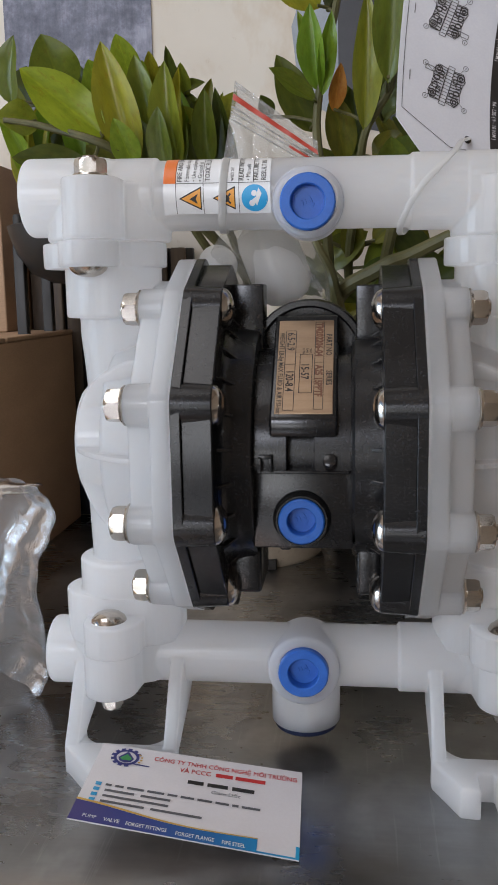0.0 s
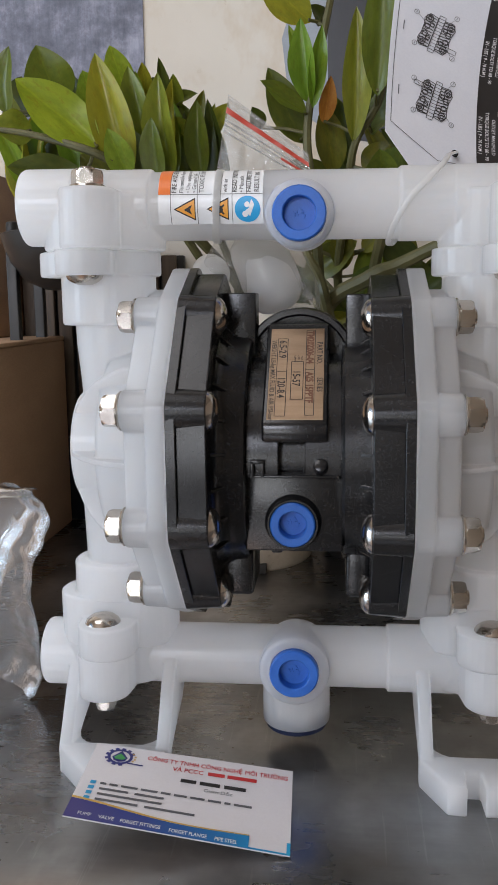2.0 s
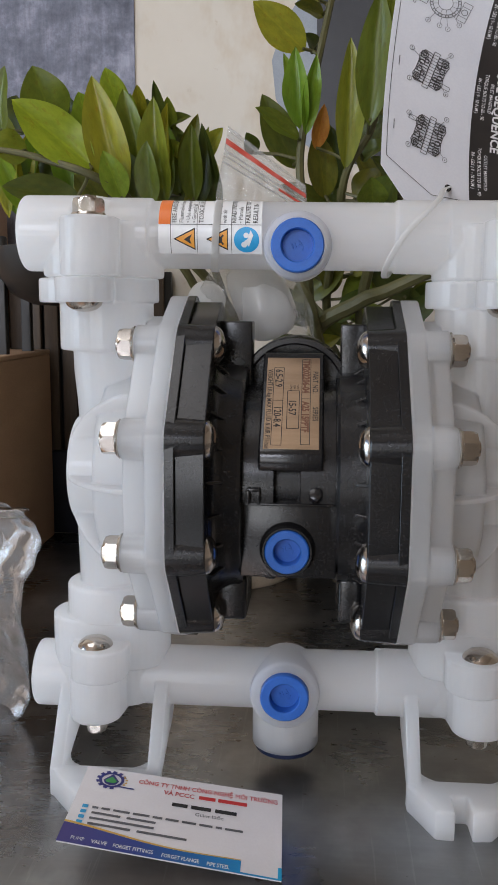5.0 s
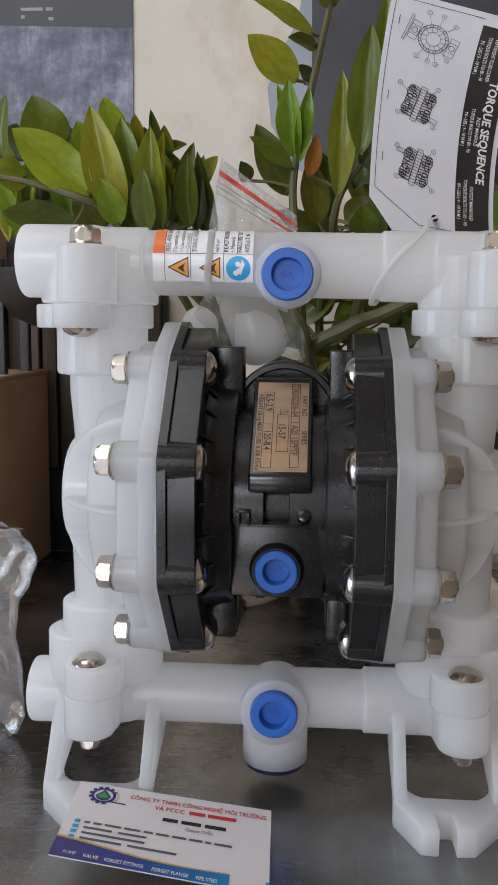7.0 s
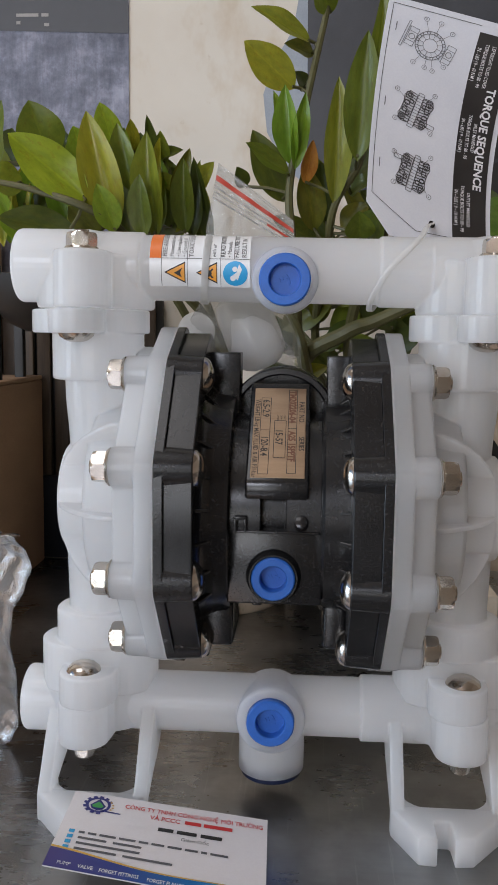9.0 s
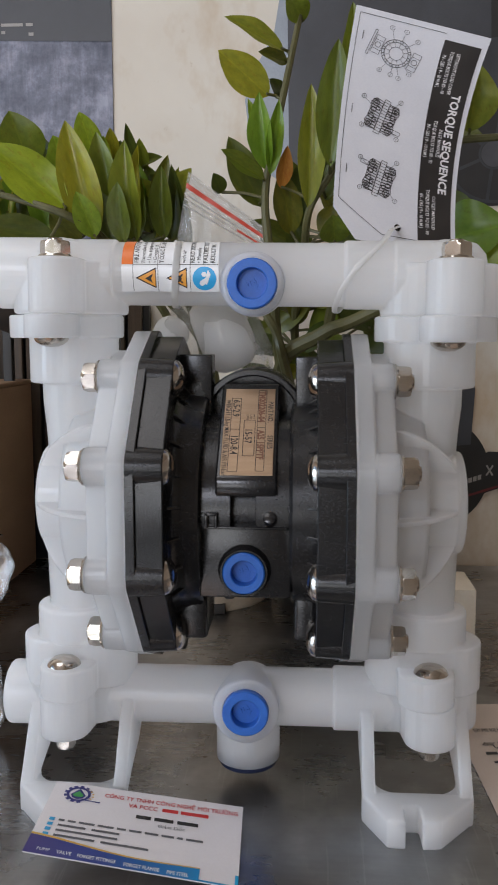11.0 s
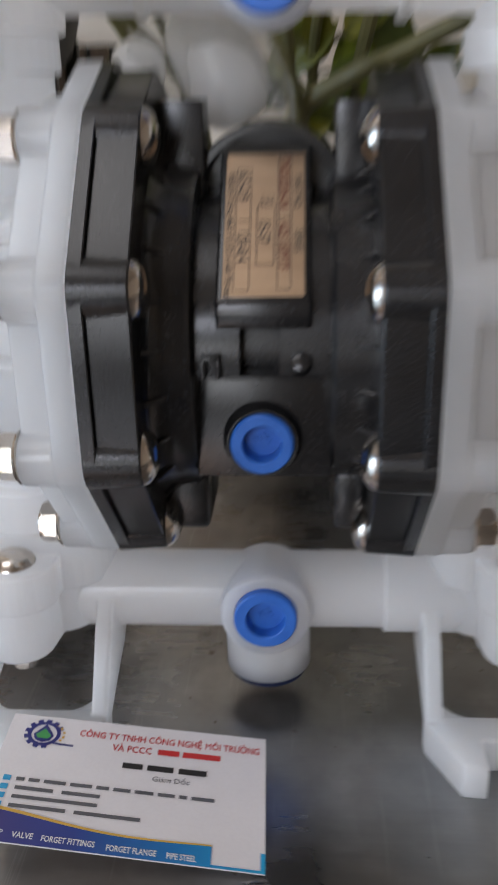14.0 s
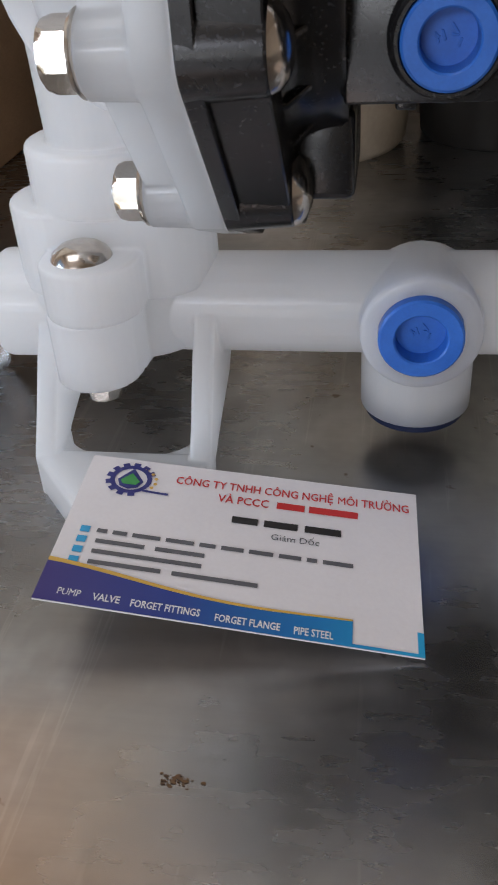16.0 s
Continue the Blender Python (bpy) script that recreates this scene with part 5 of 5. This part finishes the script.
def smooth_line(pts, n=5):
    """A smooth run of points through pts."""
    out = []
    for i in range(len(pts) - 1):
        a, b, c, d = pts[max(i - 1, 0)], pts[i], pts[i + 1], pts[min(i + 2, len(pts) - 1)]
        for k in range(n):
            t = k / n
            out.append(0.5 * ((2 * b) + (c - a) * t + (2 * a - 5 * b + 4 * c - d) * t * t + (3 * b - a - 3 * c + d) * t ** 3))
    return out + [pts[-1]]


part("cord", ribbon(smooth_line(loop), 0.0026, 0.0009, (0.0, 0.2577)), TWINE, tie)

# ---- zip bag with spare parts, tied behind the top pipe ----
BAG = [Vector(c) for c in ((-0.0500, 0.028, 0.2180), (0.0112, 0.036, 0.2105), (0.0058, 0.022, 0.2834), (-0.0309, 0.012, 0.3091))]


def on_bag(x, y, z=0.0):
    """Unit places on the bag, from its lower left corner."""
    p = BAG[0] * (1 - x) * (1 - y) + BAG[1] * x * (1 - y) + BAG[2] * x * y + BAG[3] * (1 - x) * y
    waist = max(0.0, 1 - abs(y - 0.42) / 0.24)
    mid = BAG[0] * 0.5 * (1 - y) + BAG[1] * 0.5 * (1 - y) + BAG[2] * 0.5 * y + BAG[3] * 0.5 * y
    p = p.lerp(mid, 0.30 * waist)
    return p + Vector((0, -1, 0)) * z


for a, c in ((3, 0), (2, 1)):
    BAG[a] = BAG[c] + (BAG[a] - BAG[c]) * 1.01
SEALRED = surface("red_seal_plastic", (0.50, 0.06, 0.04), (0.60, 0.09, 0.06), 0.3, bumpy=0.02)
bag = thing("zip_bag", tuple(BAG[0]), "clear plastic zip bag with a red seal tied behind the pipe", "bag")
for sgn in (-1, 1):
    f, upper_film = sheet(0, 0, 1, 0.45, 26, 14), sheet(0, 0.45, 1, 1, 30, 26)
    for v in f.verts[:] + upper_film.verts[:]:
        x, y = v.co.x, v.co.y
        puff = math.sin(math.pi * x) ** 0.6 * math.sin(math.pi * min(1, y / 0.9)) ** 0.6 if 0 < y < 0.9 else 0.0
        crease = 0.0022 * noise.noise(Vector((5 * x, 6 * y, 3 * sgn))) - 0.0016 * abs(noise.noise(Vector((9 * x + 4 * y, 5 * y, 2 + sgn)))) + 0.0010 * noise.noise(Vector((14 * x, 3 * y, 7 + sgn)))
        low = 0.0105 if y < 0.36 else 0.0035
        v.co = on_bag(x, y, -0.003 + sgn * (low * puff + 0.0002) + crease)
    part("film", f, FILM, bag, angle=180)
    part("film", upper_film, ZIPFILM, bag, "creased clear film under the seal", angle=180)
for y0, y1, mt, nm in ((0.915, 0.941, SEALRED, "seal_strip"), (0.880, 0.889, TWINE, "seal_ridge"), (0.858, 0.864, TWINE, "seal_ridge"), (0.826, 0.834, TWINE, "seal_ridge"), (0.975, 0.992, ZIPFILM, "bag_lip")):
    part(nm, bent(sheet(0.01, y0, 0.99, y1, 20, 1), lambda x, y, z: on_bag(x, y, -0.0014 + 0.0004 * math.sin(20 * x))), mt, bag)
part("red_fold", bent(sheet(0.66, 0.855, 0.96, 0.870, 10, 1), lambda x, y, z: on_bag(x, y, -0.001)), SEALRED, bag)
tail = bmesh.new()
rails = []
for k in range(31):
    t = k / 30
    mid = Vector((-0.0085 + 0.0205 * t ** 1.2, 0.030 + 0.004 * t, 0.2420 - 0.0330 * t))
    a, half = 1.2 + 7.5 * t, 0.0030 - 0.0012 * math.sin(math.pi * t) + 0.0004 * math.sin(23 * t)
    side_way = Vector((math.cos(a) * 0.9, math.sin(a), 0.35)) * half
    rails.append([tail.verts.new(mid + side_way * q + Vector((0.0004 * math.sin(31 * t + 3 * q), 0, 0))) for q in (-1, -0.4, 0.3, 1)])
for a, b in zip(rails, rails[1:]):
    for k in range(3):
        tail.faces.new((a[k], a[k + 1], b[k + 1], b[k]))
part("twisted_tail", tail, ZIPFILM, bag, "twisted clear film at the bag's end", angle=180)
muffler = thing("muffler", (-0.016, 0.031, 0.205), "white plastic muffler inside the zip bag", "muffler")
mm = Matrix.Translation((-0.0130, 0.036, 0.2242)) @ pose(0, 0, 0, 0, -22, 0)
part("muffler_body", lathe([(0, 0.0270), (0.0090, 0.0265), (0.0128, 0.0235), (0.0142, 0.0180), (0.0146, 0.0020), (0.0143, -0.0030), (0.0128, -0.0082), (0.0098, -0.0120), (0.0055, -0.0138), (0, -0.0143)], mm, 44), PP, muffler)
cap = thing("plastic_cap", (-0.043, 0.033, 0.225), "small white plastic cap inside the zip bag", "cap")
part("cap_body", lathe([(0, 0.008), (0.005, 0.007), (0.0085, 0.004), (0.0098, -0.001), (0.0092, -0.006), (0, -0.007)], Matrix.Translation((-0.0435, 0.034, 0.2300)) @ pose(0, 0, 0, 70, 10, 0), 32), PP, cap)
strap = thing("cable_tie", (-0.034, 0, 0.24), "clear nylon cable tie round the top pipe", "tie")
bandp = lathe([(0.0158, -0.0016), (0.0162, -0.0016), (0.0162, 0.0016), (0.0158, 0.0016), (0.0158, -0.0016)], Matrix.Translation((-0.0340, 0, 0.2582)) @ pose(0, 0, 0, 0, 4, 3) @ MX, 48)
part("band", bandp, TWINE, strap)
part("head", block((-0.0370, 0.0155, 0.2560), (-0.0312, 0.0205, 0.2600), 0.0008), TWINE, strap)

# ---- crumpled polythene bag on the table ----
poly_bag = thing("polythene_bag", (-0.205, 0.05, 0), "crumpled clear polythene bag standing on the table", "bag")
EDGE = ((0.0, -0.1490), (0.008, -0.1425), (0.015, -0.1396), (0.037, -0.1402), (0.059, -0.1433), (0.0775, -0.1416), (0.092, -0.1345), (0.103, -0.1308), (0.109, -0.1335), (0.1165, -0.1400))


def edge_at(z):
    """The standing fold that closes the bag on one side: x at height z."""
    for (z0, x0), (z1, x1) in zip(EDGE, EDGE[1:]):
        if z <= z1:
            k = (z - z0) / (z1 - z0)
            k = k * k * (3 - 2 * k)
            return x0 + (x1 - x0) * k
    return EDGE[-1][1]


skin = sheet(-1, 0, 1, 1, 90, 60)
for v in skin.verts:
    u, h = v.co.x, v.co.y
    a = abs(u)
    z = 0.0012 + 0.1155 * h
    x = edge_at(z) - 0.135 * a
    fold = abs(noise.noise(Vector((6 * a + 1.6 * h, 2.0 * h, 3 if u < 0 else 8))))
    soft = noise.noise(Vector((16 * a, 7 * h, 5 if u < 0 else 1))) - 2.2 * abs(noise.noise(Vector((13 * a + 9 * h, 12 * h - 5 * a, 4 if u < 0 else 9))))
    if u < 0:
        y = 0.030 - (0.030 * a ** 0.55 + 0.015 * a * (1 - h) ** 1.5) + 0.011 * fold * min(1, 6 * a) + 0.0013 * soft
        y -= 0.006 * math.exp(-((a - 0.12 - 0.06 * (1 - h)) / 0.022) ** 2)
    else:
        y = 0.030 + 0.070 * a ** 0.55 + 0.010 * fold * min(1, 6 * a) + 0.001 * soft
    z += 0.007 * fold * h ** 4 * min(1, 5 * a)
    v.co = Vector((x, y, z))
part("bag_body", skin, POLYBAG, poly_bag, angle=180)
mouth = sheet(0, 0, 1, 1, 40, 10)
for v in mouth.verts:
    a, h = v.co.x, v.co.y
    v.co = Vector((edge_at(0.1165) - 0.135 * a, 0.028 - 0.030 * a ** 0.55 + 0.055 * h * (0.2 + a ** 0.55) + 0.003 * noise.noise(Vector((12 * a, 4 * h, 2))), 0.1172 + 0.002 * math.sin(3 * h) + 0.0025 * noise.noise(Vector((9 * a, 3 * h, 6)))))
part("bag_flap", mouth, POLYBAG, poly_bag, "folded-over top of the bag", angle=180)

# ---- the potted plant ----
# Each leaf: base, tip, width and tone (0 dark, 1 green, 2 young, 3 withered).
LEFT_FRONT = [
    (-0.129, 0.150, 0.313, -0.175, 0.134, 0.350, 0.0209, 2),
    (-0.113, 0.160, 0.293, -0.129, 0.144, 0.367, 0.0181, 1),
    (-0.087, 0.165, 0.291, -0.093, 0.149, 0.355, 0.0146, 1),
    (-0.094, 0.158, 0.290, -0.095, 0.142, 0.327, 0.0122, 1),
    (-0.111, 0.150, 0.293, -0.119, 0.134, 0.320, 0.0120, 2),
    (-0.138, 0.150, 0.294, -0.183, 0.134, 0.299, 0.0146, 0),
    (-0.172, 0.155, 0.323, -0.193, 0.139, 0.326, 0.0160, 1),
]
LEFT_MIDDLE = [
    (-0.162, 0.180, 0.343, -0.171, 0.164, 0.378, 0.0220, 1),
    (-0.199, 0.180, 0.340, -0.192, 0.164, 0.378, 0.0147, 1),
    (-0.138, 0.185, 0.338, -0.143, 0.169, 0.363, 0.0128, 2),
    (-0.070, 0.180, 0.295, -0.070, 0.164, 0.341, 0.0112, 1),
    (-0.067, 0.200, 0.326, -0.052, 0.184, 0.343, 0.0091, 1),
    (-0.067, 0.190, 0.294, -0.061, 0.174, 0.327, 0.0084, 0),
    (-0.166, 0.200, 0.299, -0.146, 0.184, 0.327, 0.0166, 0),
    (-0.081, 0.195, 0.301, -0.083, 0.179, 0.324, 0.0123, 1),
    (-0.109, 0.195, 0.294, -0.113, 0.179, 0.328, 0.0151, 0),
    (-0.130, 0.185, 0.295, -0.147, 0.169, 0.311, 0.0135, 0),
    (-0.182, 0.200, 0.307, -0.162, 0.184, 0.323, 0.0152, 0),
    (-0.199, 0.215, 0.346, -0.193, 0.199, 0.369, 0.0184, 0),
    (-0.159, 0.215, 0.346, -0.161, 0.199, 0.369, 0.0127, 0),
    (-0.201, 0.205, 0.299, -0.181, 0.189, 0.316, 0.0125, 0),
    (-0.091, 0.205, 0.298, -0.076, 0.189, 0.314, 0.0125, 0),
]
LEFT_BACK = [
    (-0.123, 0.205, 0.354, -0.130, 0.189, 0.383, 0.0132, 2),
    (-0.119, 0.215, 0.346, -0.116, 0.199, 0.368, 0.0092, 2),
    (-0.098, 0.225, 0.341, -0.102, 0.209, 0.380, 0.0069, 0),
    (-0.092, 0.230, 0.351, -0.093, 0.214, 0.370, 0.0075, 1),
    (-0.098, 0.235, 0.354, -0.079, 0.219, 0.359, 0.0070, 0),
    (-0.112, 0.215, 0.356, -0.111, 0.199, 0.375, 0.0071, 1),
    (-0.094, 0.225, 0.331, -0.083, 0.209, 0.339, 0.0115, 1),
    (-0.082, 0.230, 0.334, -0.086, 0.214, 0.346, 0.0087, 0),
    (-0.114, 0.235, 0.341, -0.108, 0.219, 0.369, 0.0161, 0),
    (-0.139, 0.230, 0.351, -0.130, 0.214, 0.374, 0.0159, 0),
]
RIGHT_TOP = [
    (0.002, 0.177, 0.388, -0.03, 0.161, 0.413, 0.0207, 1),
    (0.012, 0.177, 0.417, -0.025, 0.161, 0.435, 0.0134, 1),
    (0.014, 0.202, 0.417, -0.004, 0.186, 0.42, 0.0107, 0),
    (0.001, 0.177, 0.339, -0.005, 0.161, 0.386, 0.0151, 2),
    (0.003, 0.177, 0.337, 0.009, 0.161, 0.382, 0.0102, 2),
    (-0.001, 0.172, 0.333, -0.029, 0.156, 0.349, 0.0116, 1),
    (-0.004, 0.192, 0.318, -0.025, 0.176, 0.362, 0.02, 0),
    (0.002, 0.182, 0.342, -0.011, 0.166, 0.384, 0.0093, 2),
    (-0.03, 0.182, 0.326, -0.034, 0.166, 0.336, 0.0098, 0),
    (0.008, 0.212, 0.397, 0.003, 0.196, 0.404, 0.0103, 0),
    (0.025, 0.182, 0.436, 0.015, 0.166, 0.45, 0.0147, 1),
]
RIGHT_LONG = [
    (0.029, 0.172, 0.314, 0.031, 0.156, 0.39, 0.0159, 1),
    (0.043, 0.162, 0.339, 0.047, 0.146, 0.414, 0.0195, 1),
    (0.054, 0.172, 0.392, 0.058, 0.156, 0.439, 0.0145, 1),
    (0.01, 0.192, 0.33, 0.015, 0.176, 0.355, 0.0095, 3),
    (0.017, 0.212, 0.301, 0.01, 0.196, 0.343, 0.0181, 0),
    (0.026, 0.222, 0.307, 0.02, 0.206, 0.347, 0.0158, 0),
    (0.04, 0.192, 0.323, 0.055, 0.176, 0.333, 0.0112, 0),
    (0.047, 0.172, 0.291, 0.045, 0.156, 0.306, 0.0169, 1),
    (0.053, 0.182, 0.291, 0.06, 0.166, 0.309, 0.0221, 0),
    (0.037, 0.232, 0.303, 0.054, 0.216, 0.321, 0.0187, 0),
    (0.041, 0.212, 0.336, 0.057, 0.196, 0.352, 0.0155, 0),
]
RIGHT_LOW = [
    (0.112, 0.157, 0.289, 0.155, 0.141, 0.3, 0.028, 2),
    (0.136, 0.152, 0.257, 0.18, 0.136, 0.297, 0.0309, 2),
    (0.164, 0.147, 0.26, 0.2, 0.131, 0.301, 0.0286, 2),
    (0.18, 0.147, 0.259, 0.212, 0.131, 0.292, 0.0225, 2),
    (0.177, 0.132, 0.254, 0.211, 0.116, 0.238, 0.0298, 2),
    (0.185, 0.132, 0.232, 0.178, 0.116, 0.189, 0.0149, 2),
    (0.194, 0.132, 0.225, 0.195, 0.116, 0.185, 0.0175, 2),
    (0.116, 0.172, 0.303, 0.14, 0.156, 0.306, 0.0255, 0),
]
RIGHT_UP = [
    (0.159, 0.172, 0.363, 0.18, 0.156, 0.389, 0.0153, 1),
    (0.188, 0.172, 0.362, 0.213, 0.156, 0.382, 0.0158, 1),
    (0.165, 0.182, 0.361, 0.187, 0.166, 0.358, 0.0121, 0),
    (0.213, 0.167, 0.355, 0.222, 0.151, 0.364, 0.011, 1),
    (0.204, 0.172, 0.357, 0.212, 0.156, 0.341, 0.0077, 0),
    (0.132, 0.162, 0.359, 0.135, 0.146, 0.397, 0.0199, 1),
    (0.124, 0.182, 0.361, 0.141, 0.166, 0.359, 0.0087, 0),
]

WITHERED = leaf_material("withered_leaf", (0.30, 0.12, 0.03), (0.38, 0.20, 0.05))
TONES = [LEAFDARK, LEAF, LEAFLIGHT, WITHERED]


def leaf_mesh(material, curl, fold, wavy, seed):
    """A pointed oval leaf 1 long and 1 wide, folded along its midrib."""
    rnd = random.Random(seed)
    bm = bmesh.new()
    rows, n, m = [], 14, 3
    ph = rnd.uniform(0, 6)
    for i in range(n + 1):
        s = i / n
        w = 0.5 * max(0.012, math.sin(math.pi * min(1, s ** 0.93)) ** 0.76) * (1 - 0.12 * s)
        if i == n:
            w = 0.004
        row = []
        for j in range(-m, m + 1):
            q = j / m
            z = fold * abs(q) * w + curl * (s - 0.35) ** 2 - 0.16 * fold * (q * q) * w + wavy * abs(q) * math.sin(9 * s + ph + (1.5 if q > 0 else 0)) * w
            row.append(bm.verts.new((q * w * 1.1, s, z - (0.012 if j == 0 else 0))))
        rows.append(row)
    for a, b in zip(rows, rows[1:]):
        for j in range(2 * m):
            bm.faces.new((a[j], a[j + 1], b[j + 1], b[j]))
    return finish(bm, material, "leaf", 80)


LEAVES = [[leaf_mesh(mt, -c, f, w, 7 * k + i) for k, (c, f, w) in enumerate(((0.16, 0.25, 0.05), (0.30, 0.40, 0.08), (0.06, 0.15, 0.04), (-0.14, 0.30, 0.07)))] for i, mt in enumerate(TONES)]
POT = Vector((-0.066, 0.330, 0.0))
plant = thing("potted_plant", tuple(POT), "green glossy-leaved plant in a beige ceramic pot", "plant", "plants behind the pump")
part("pot", lathe([(0, 0), (0.062, 0), (0.065, 0.004), (0.074, 0.09), (0.078, 0.125), (0.080, 0.140), (0.074, 0.140), (0.069, 0.12), (0, 0.12)], Matrix.Translation(POT), 56), CERAMIC, plant, "beige glazed ceramic pot")
part("drain_notch", block((-0.0475, 0.2665, 0.0003), (-0.0370, 0.290, 0.0085), 0.0006), BLACKMETAL, plant)
part("soil", lathe([(0, 0.131), (0.040, 0.132), (0.0705, 0.128)], Matrix.Translation(POT), 40), SOIL, plant)
rnd = random.Random(11)


def stem(points, r0, r1):
    """A smooth stem through points that starts in the soil."""
    fine = smooth_line([Vector(p) for p in points], 6)
    n = len(fine) - 1
    return part("stem", tube(fine, [r0 + (r1 - r0) * i / n for i in range(n + 1)], 8), STEM, plant), fine


def leaves(rows, carrier, line, slim=1.0):
    for bx, by, bz, tx, ty, tz, w, tone in rows:
        base, tip = Vector((bx, by, bz)), Vector((tx, ty, tz))
        along = tip - base
        size = along.length
        y = along.normalized()
        face = Vector((rnd.uniform(-0.35, 0.35), -1, rnd.uniform(0.0, 0.55)))
        z = (face - face.dot(y) * y).normalized()
        x = y.cross(z)
        m = Matrix((x, y, z)).transposed().to_4x4()
        wide = w * 1.42 * slim
        mesh = LEAVES[tone][rnd.randrange(4)]
        ob = repeat("leaf", mesh, Matrix.Translation(base) @ m @ Matrix.Diagonal((wide, size, size * 0.8, 1)), carrier)
        near = min(line, key=lambda p: (p - base).length)
        if 0.004 < (near - base).length < 0.06:
            part("leaf_stalk", tube([near, (near + base) / 2 + Vector((0, 0.002, 0.002)), base + 0.05 * along], 0.0011, 6), STEM, carrier)


FOOT = (-0.045, 0.31, 0.127)
s1, l1 = stem([FOOT, (-0.05, 0.25, 0.22), (-0.105, 0.170, 0.289), (-0.124, 0.140, 0.305), (-0.163, 0.140, 0.318), (-0.189, 0.140, 0.323)], 0.0045, 0.0016)
leaves(LEFT_FRONT, s1, l1)
s2, l2 = stem([(-0.055, 0.32, 0.127), (-0.07, 0.27, 0.22), (-0.115, 0.215, 0.30), (-0.15, 0.190, 0.340)], 0.0045, 0.0018)
leaves(LEFT_MIDDLE, s2, l2)
thick = random.Random(21)
bushy = []
for k in range(46):
    x = thick.uniform(-0.208, -0.060)
    top = 0.372 - 0.10 * max(0.0, x + 0.115) ** 0.85 - thick.uniform(0.004, 0.045)
    a, size = thick.uniform(-0.45, 0.40), thick.uniform(0.034, 0.058)
    y = thick.uniform(0.188, 0.245)
    bushy.append((x - size * math.sin(a), y, top - size * math.cos(a), x, y - 0.016, top, thick.uniform(0.0085, 0.0135), thick.choice((0, 0, 1, 1, 1, 2))))
leaves(bushy, s2, l2)
s3, l3 = stem([(-0.055, 0.34, 0.127), (-0.06, 0.29, 0.23), (-0.088, 0.24, 0.31), (-0.100, 0.235, 0.355)], 0.004, 0.0016)
leaves(LEFT_BACK, s3, l3)
SECOND = Vector((0.060, 0.345, 0.0))
plant = thing("potted_plant", tuple(SECOND), "green glossy-leaved plant in a black plastic nursery pot", "plant", "plants behind the pump")
part("pot", lathe([(0, 0), (0.050, 0), (0.052, 0.003), (0.062, 0.125), (0.066, 0.126), (0.066, 0.140), (0.061, 0.140), (0.058, 0.12), (0, 0.12)], Matrix.Translation(SECOND), 48), BLACKMETAL, plant, "black plastic nursery pot")
part("soil", lathe([(0, 0.131), (0.030, 0.132), (0.0588, 0.128)], Matrix.Translation(SECOND), 36), SOIL, plant)
s4, l4 = stem([(0.030, 0.32, 0.127), (0.010, 0.23, 0.20), (0.006, 0.19, 0.25), (0.002, 0.178, 0.292), (0.0, 0.178, 0.329), (0.011, 0.180, 0.386), (0.022, 0.180, 0.438), (0.026, 0.180, 0.464)], 0.0038, 0.0018)
leaves(RIGHT_TOP, s4, l4, 0.78)
s5, l5 = stem([(0.045, 0.33, 0.127), (0.020, 0.25, 0.22), (0.026, 0.20, 0.285), (0.030, 0.175, 0.314), (0.045, 0.178, 0.340), (0.050, 0.180, 0.369), (0.056, 0.180, 0.42)], 0.0036, 0.0017)
leaves(RIGHT_LONG, s5, l5, 0.8)
s6, l6 = stem([(0.026, 0.315, 0.127), (0.010, 0.20, 0.205), (0.039, 0.172, 0.230), (0.058, 0.170, 0.238), (0.090, 0.160, 0.252), (0.135, 0.145, 0.264), (0.156, 0.138, 0.260), (0.173, 0.133, 0.254), (0.182, 0.131, 0.237), (0.184, 0.131, 0.231)], 0.0060, 0.0013)
leaves(RIGHT_LOW, s6, l6)
s7, l7 = stem([(0.055, 0.33, 0.127), (0.045, 0.22, 0.24), (0.080, 0.175, 0.33), (0.108, 0.166, 0.354), (0.120, 0.165, 0.355), (0.163, 0.165, 0.357), (0.189, 0.165, 0.356), (0.215, 0.165, 0.352)], 0.0045, 0.0014)
leaves(RIGHT_UP, s7, l7)
stem([(0.032, 0.31, 0.127), (0.014, 0.19, 0.205), (0.008, 0.175, 0.230), (-0.002, 0.174, 0.252), (-0.002, 0.180, 0.292), (0.002, 0.181, 0.340)], 0.0042, 0.0016)

# leaves deep between the stems; the dark tone puts their shade into the colour
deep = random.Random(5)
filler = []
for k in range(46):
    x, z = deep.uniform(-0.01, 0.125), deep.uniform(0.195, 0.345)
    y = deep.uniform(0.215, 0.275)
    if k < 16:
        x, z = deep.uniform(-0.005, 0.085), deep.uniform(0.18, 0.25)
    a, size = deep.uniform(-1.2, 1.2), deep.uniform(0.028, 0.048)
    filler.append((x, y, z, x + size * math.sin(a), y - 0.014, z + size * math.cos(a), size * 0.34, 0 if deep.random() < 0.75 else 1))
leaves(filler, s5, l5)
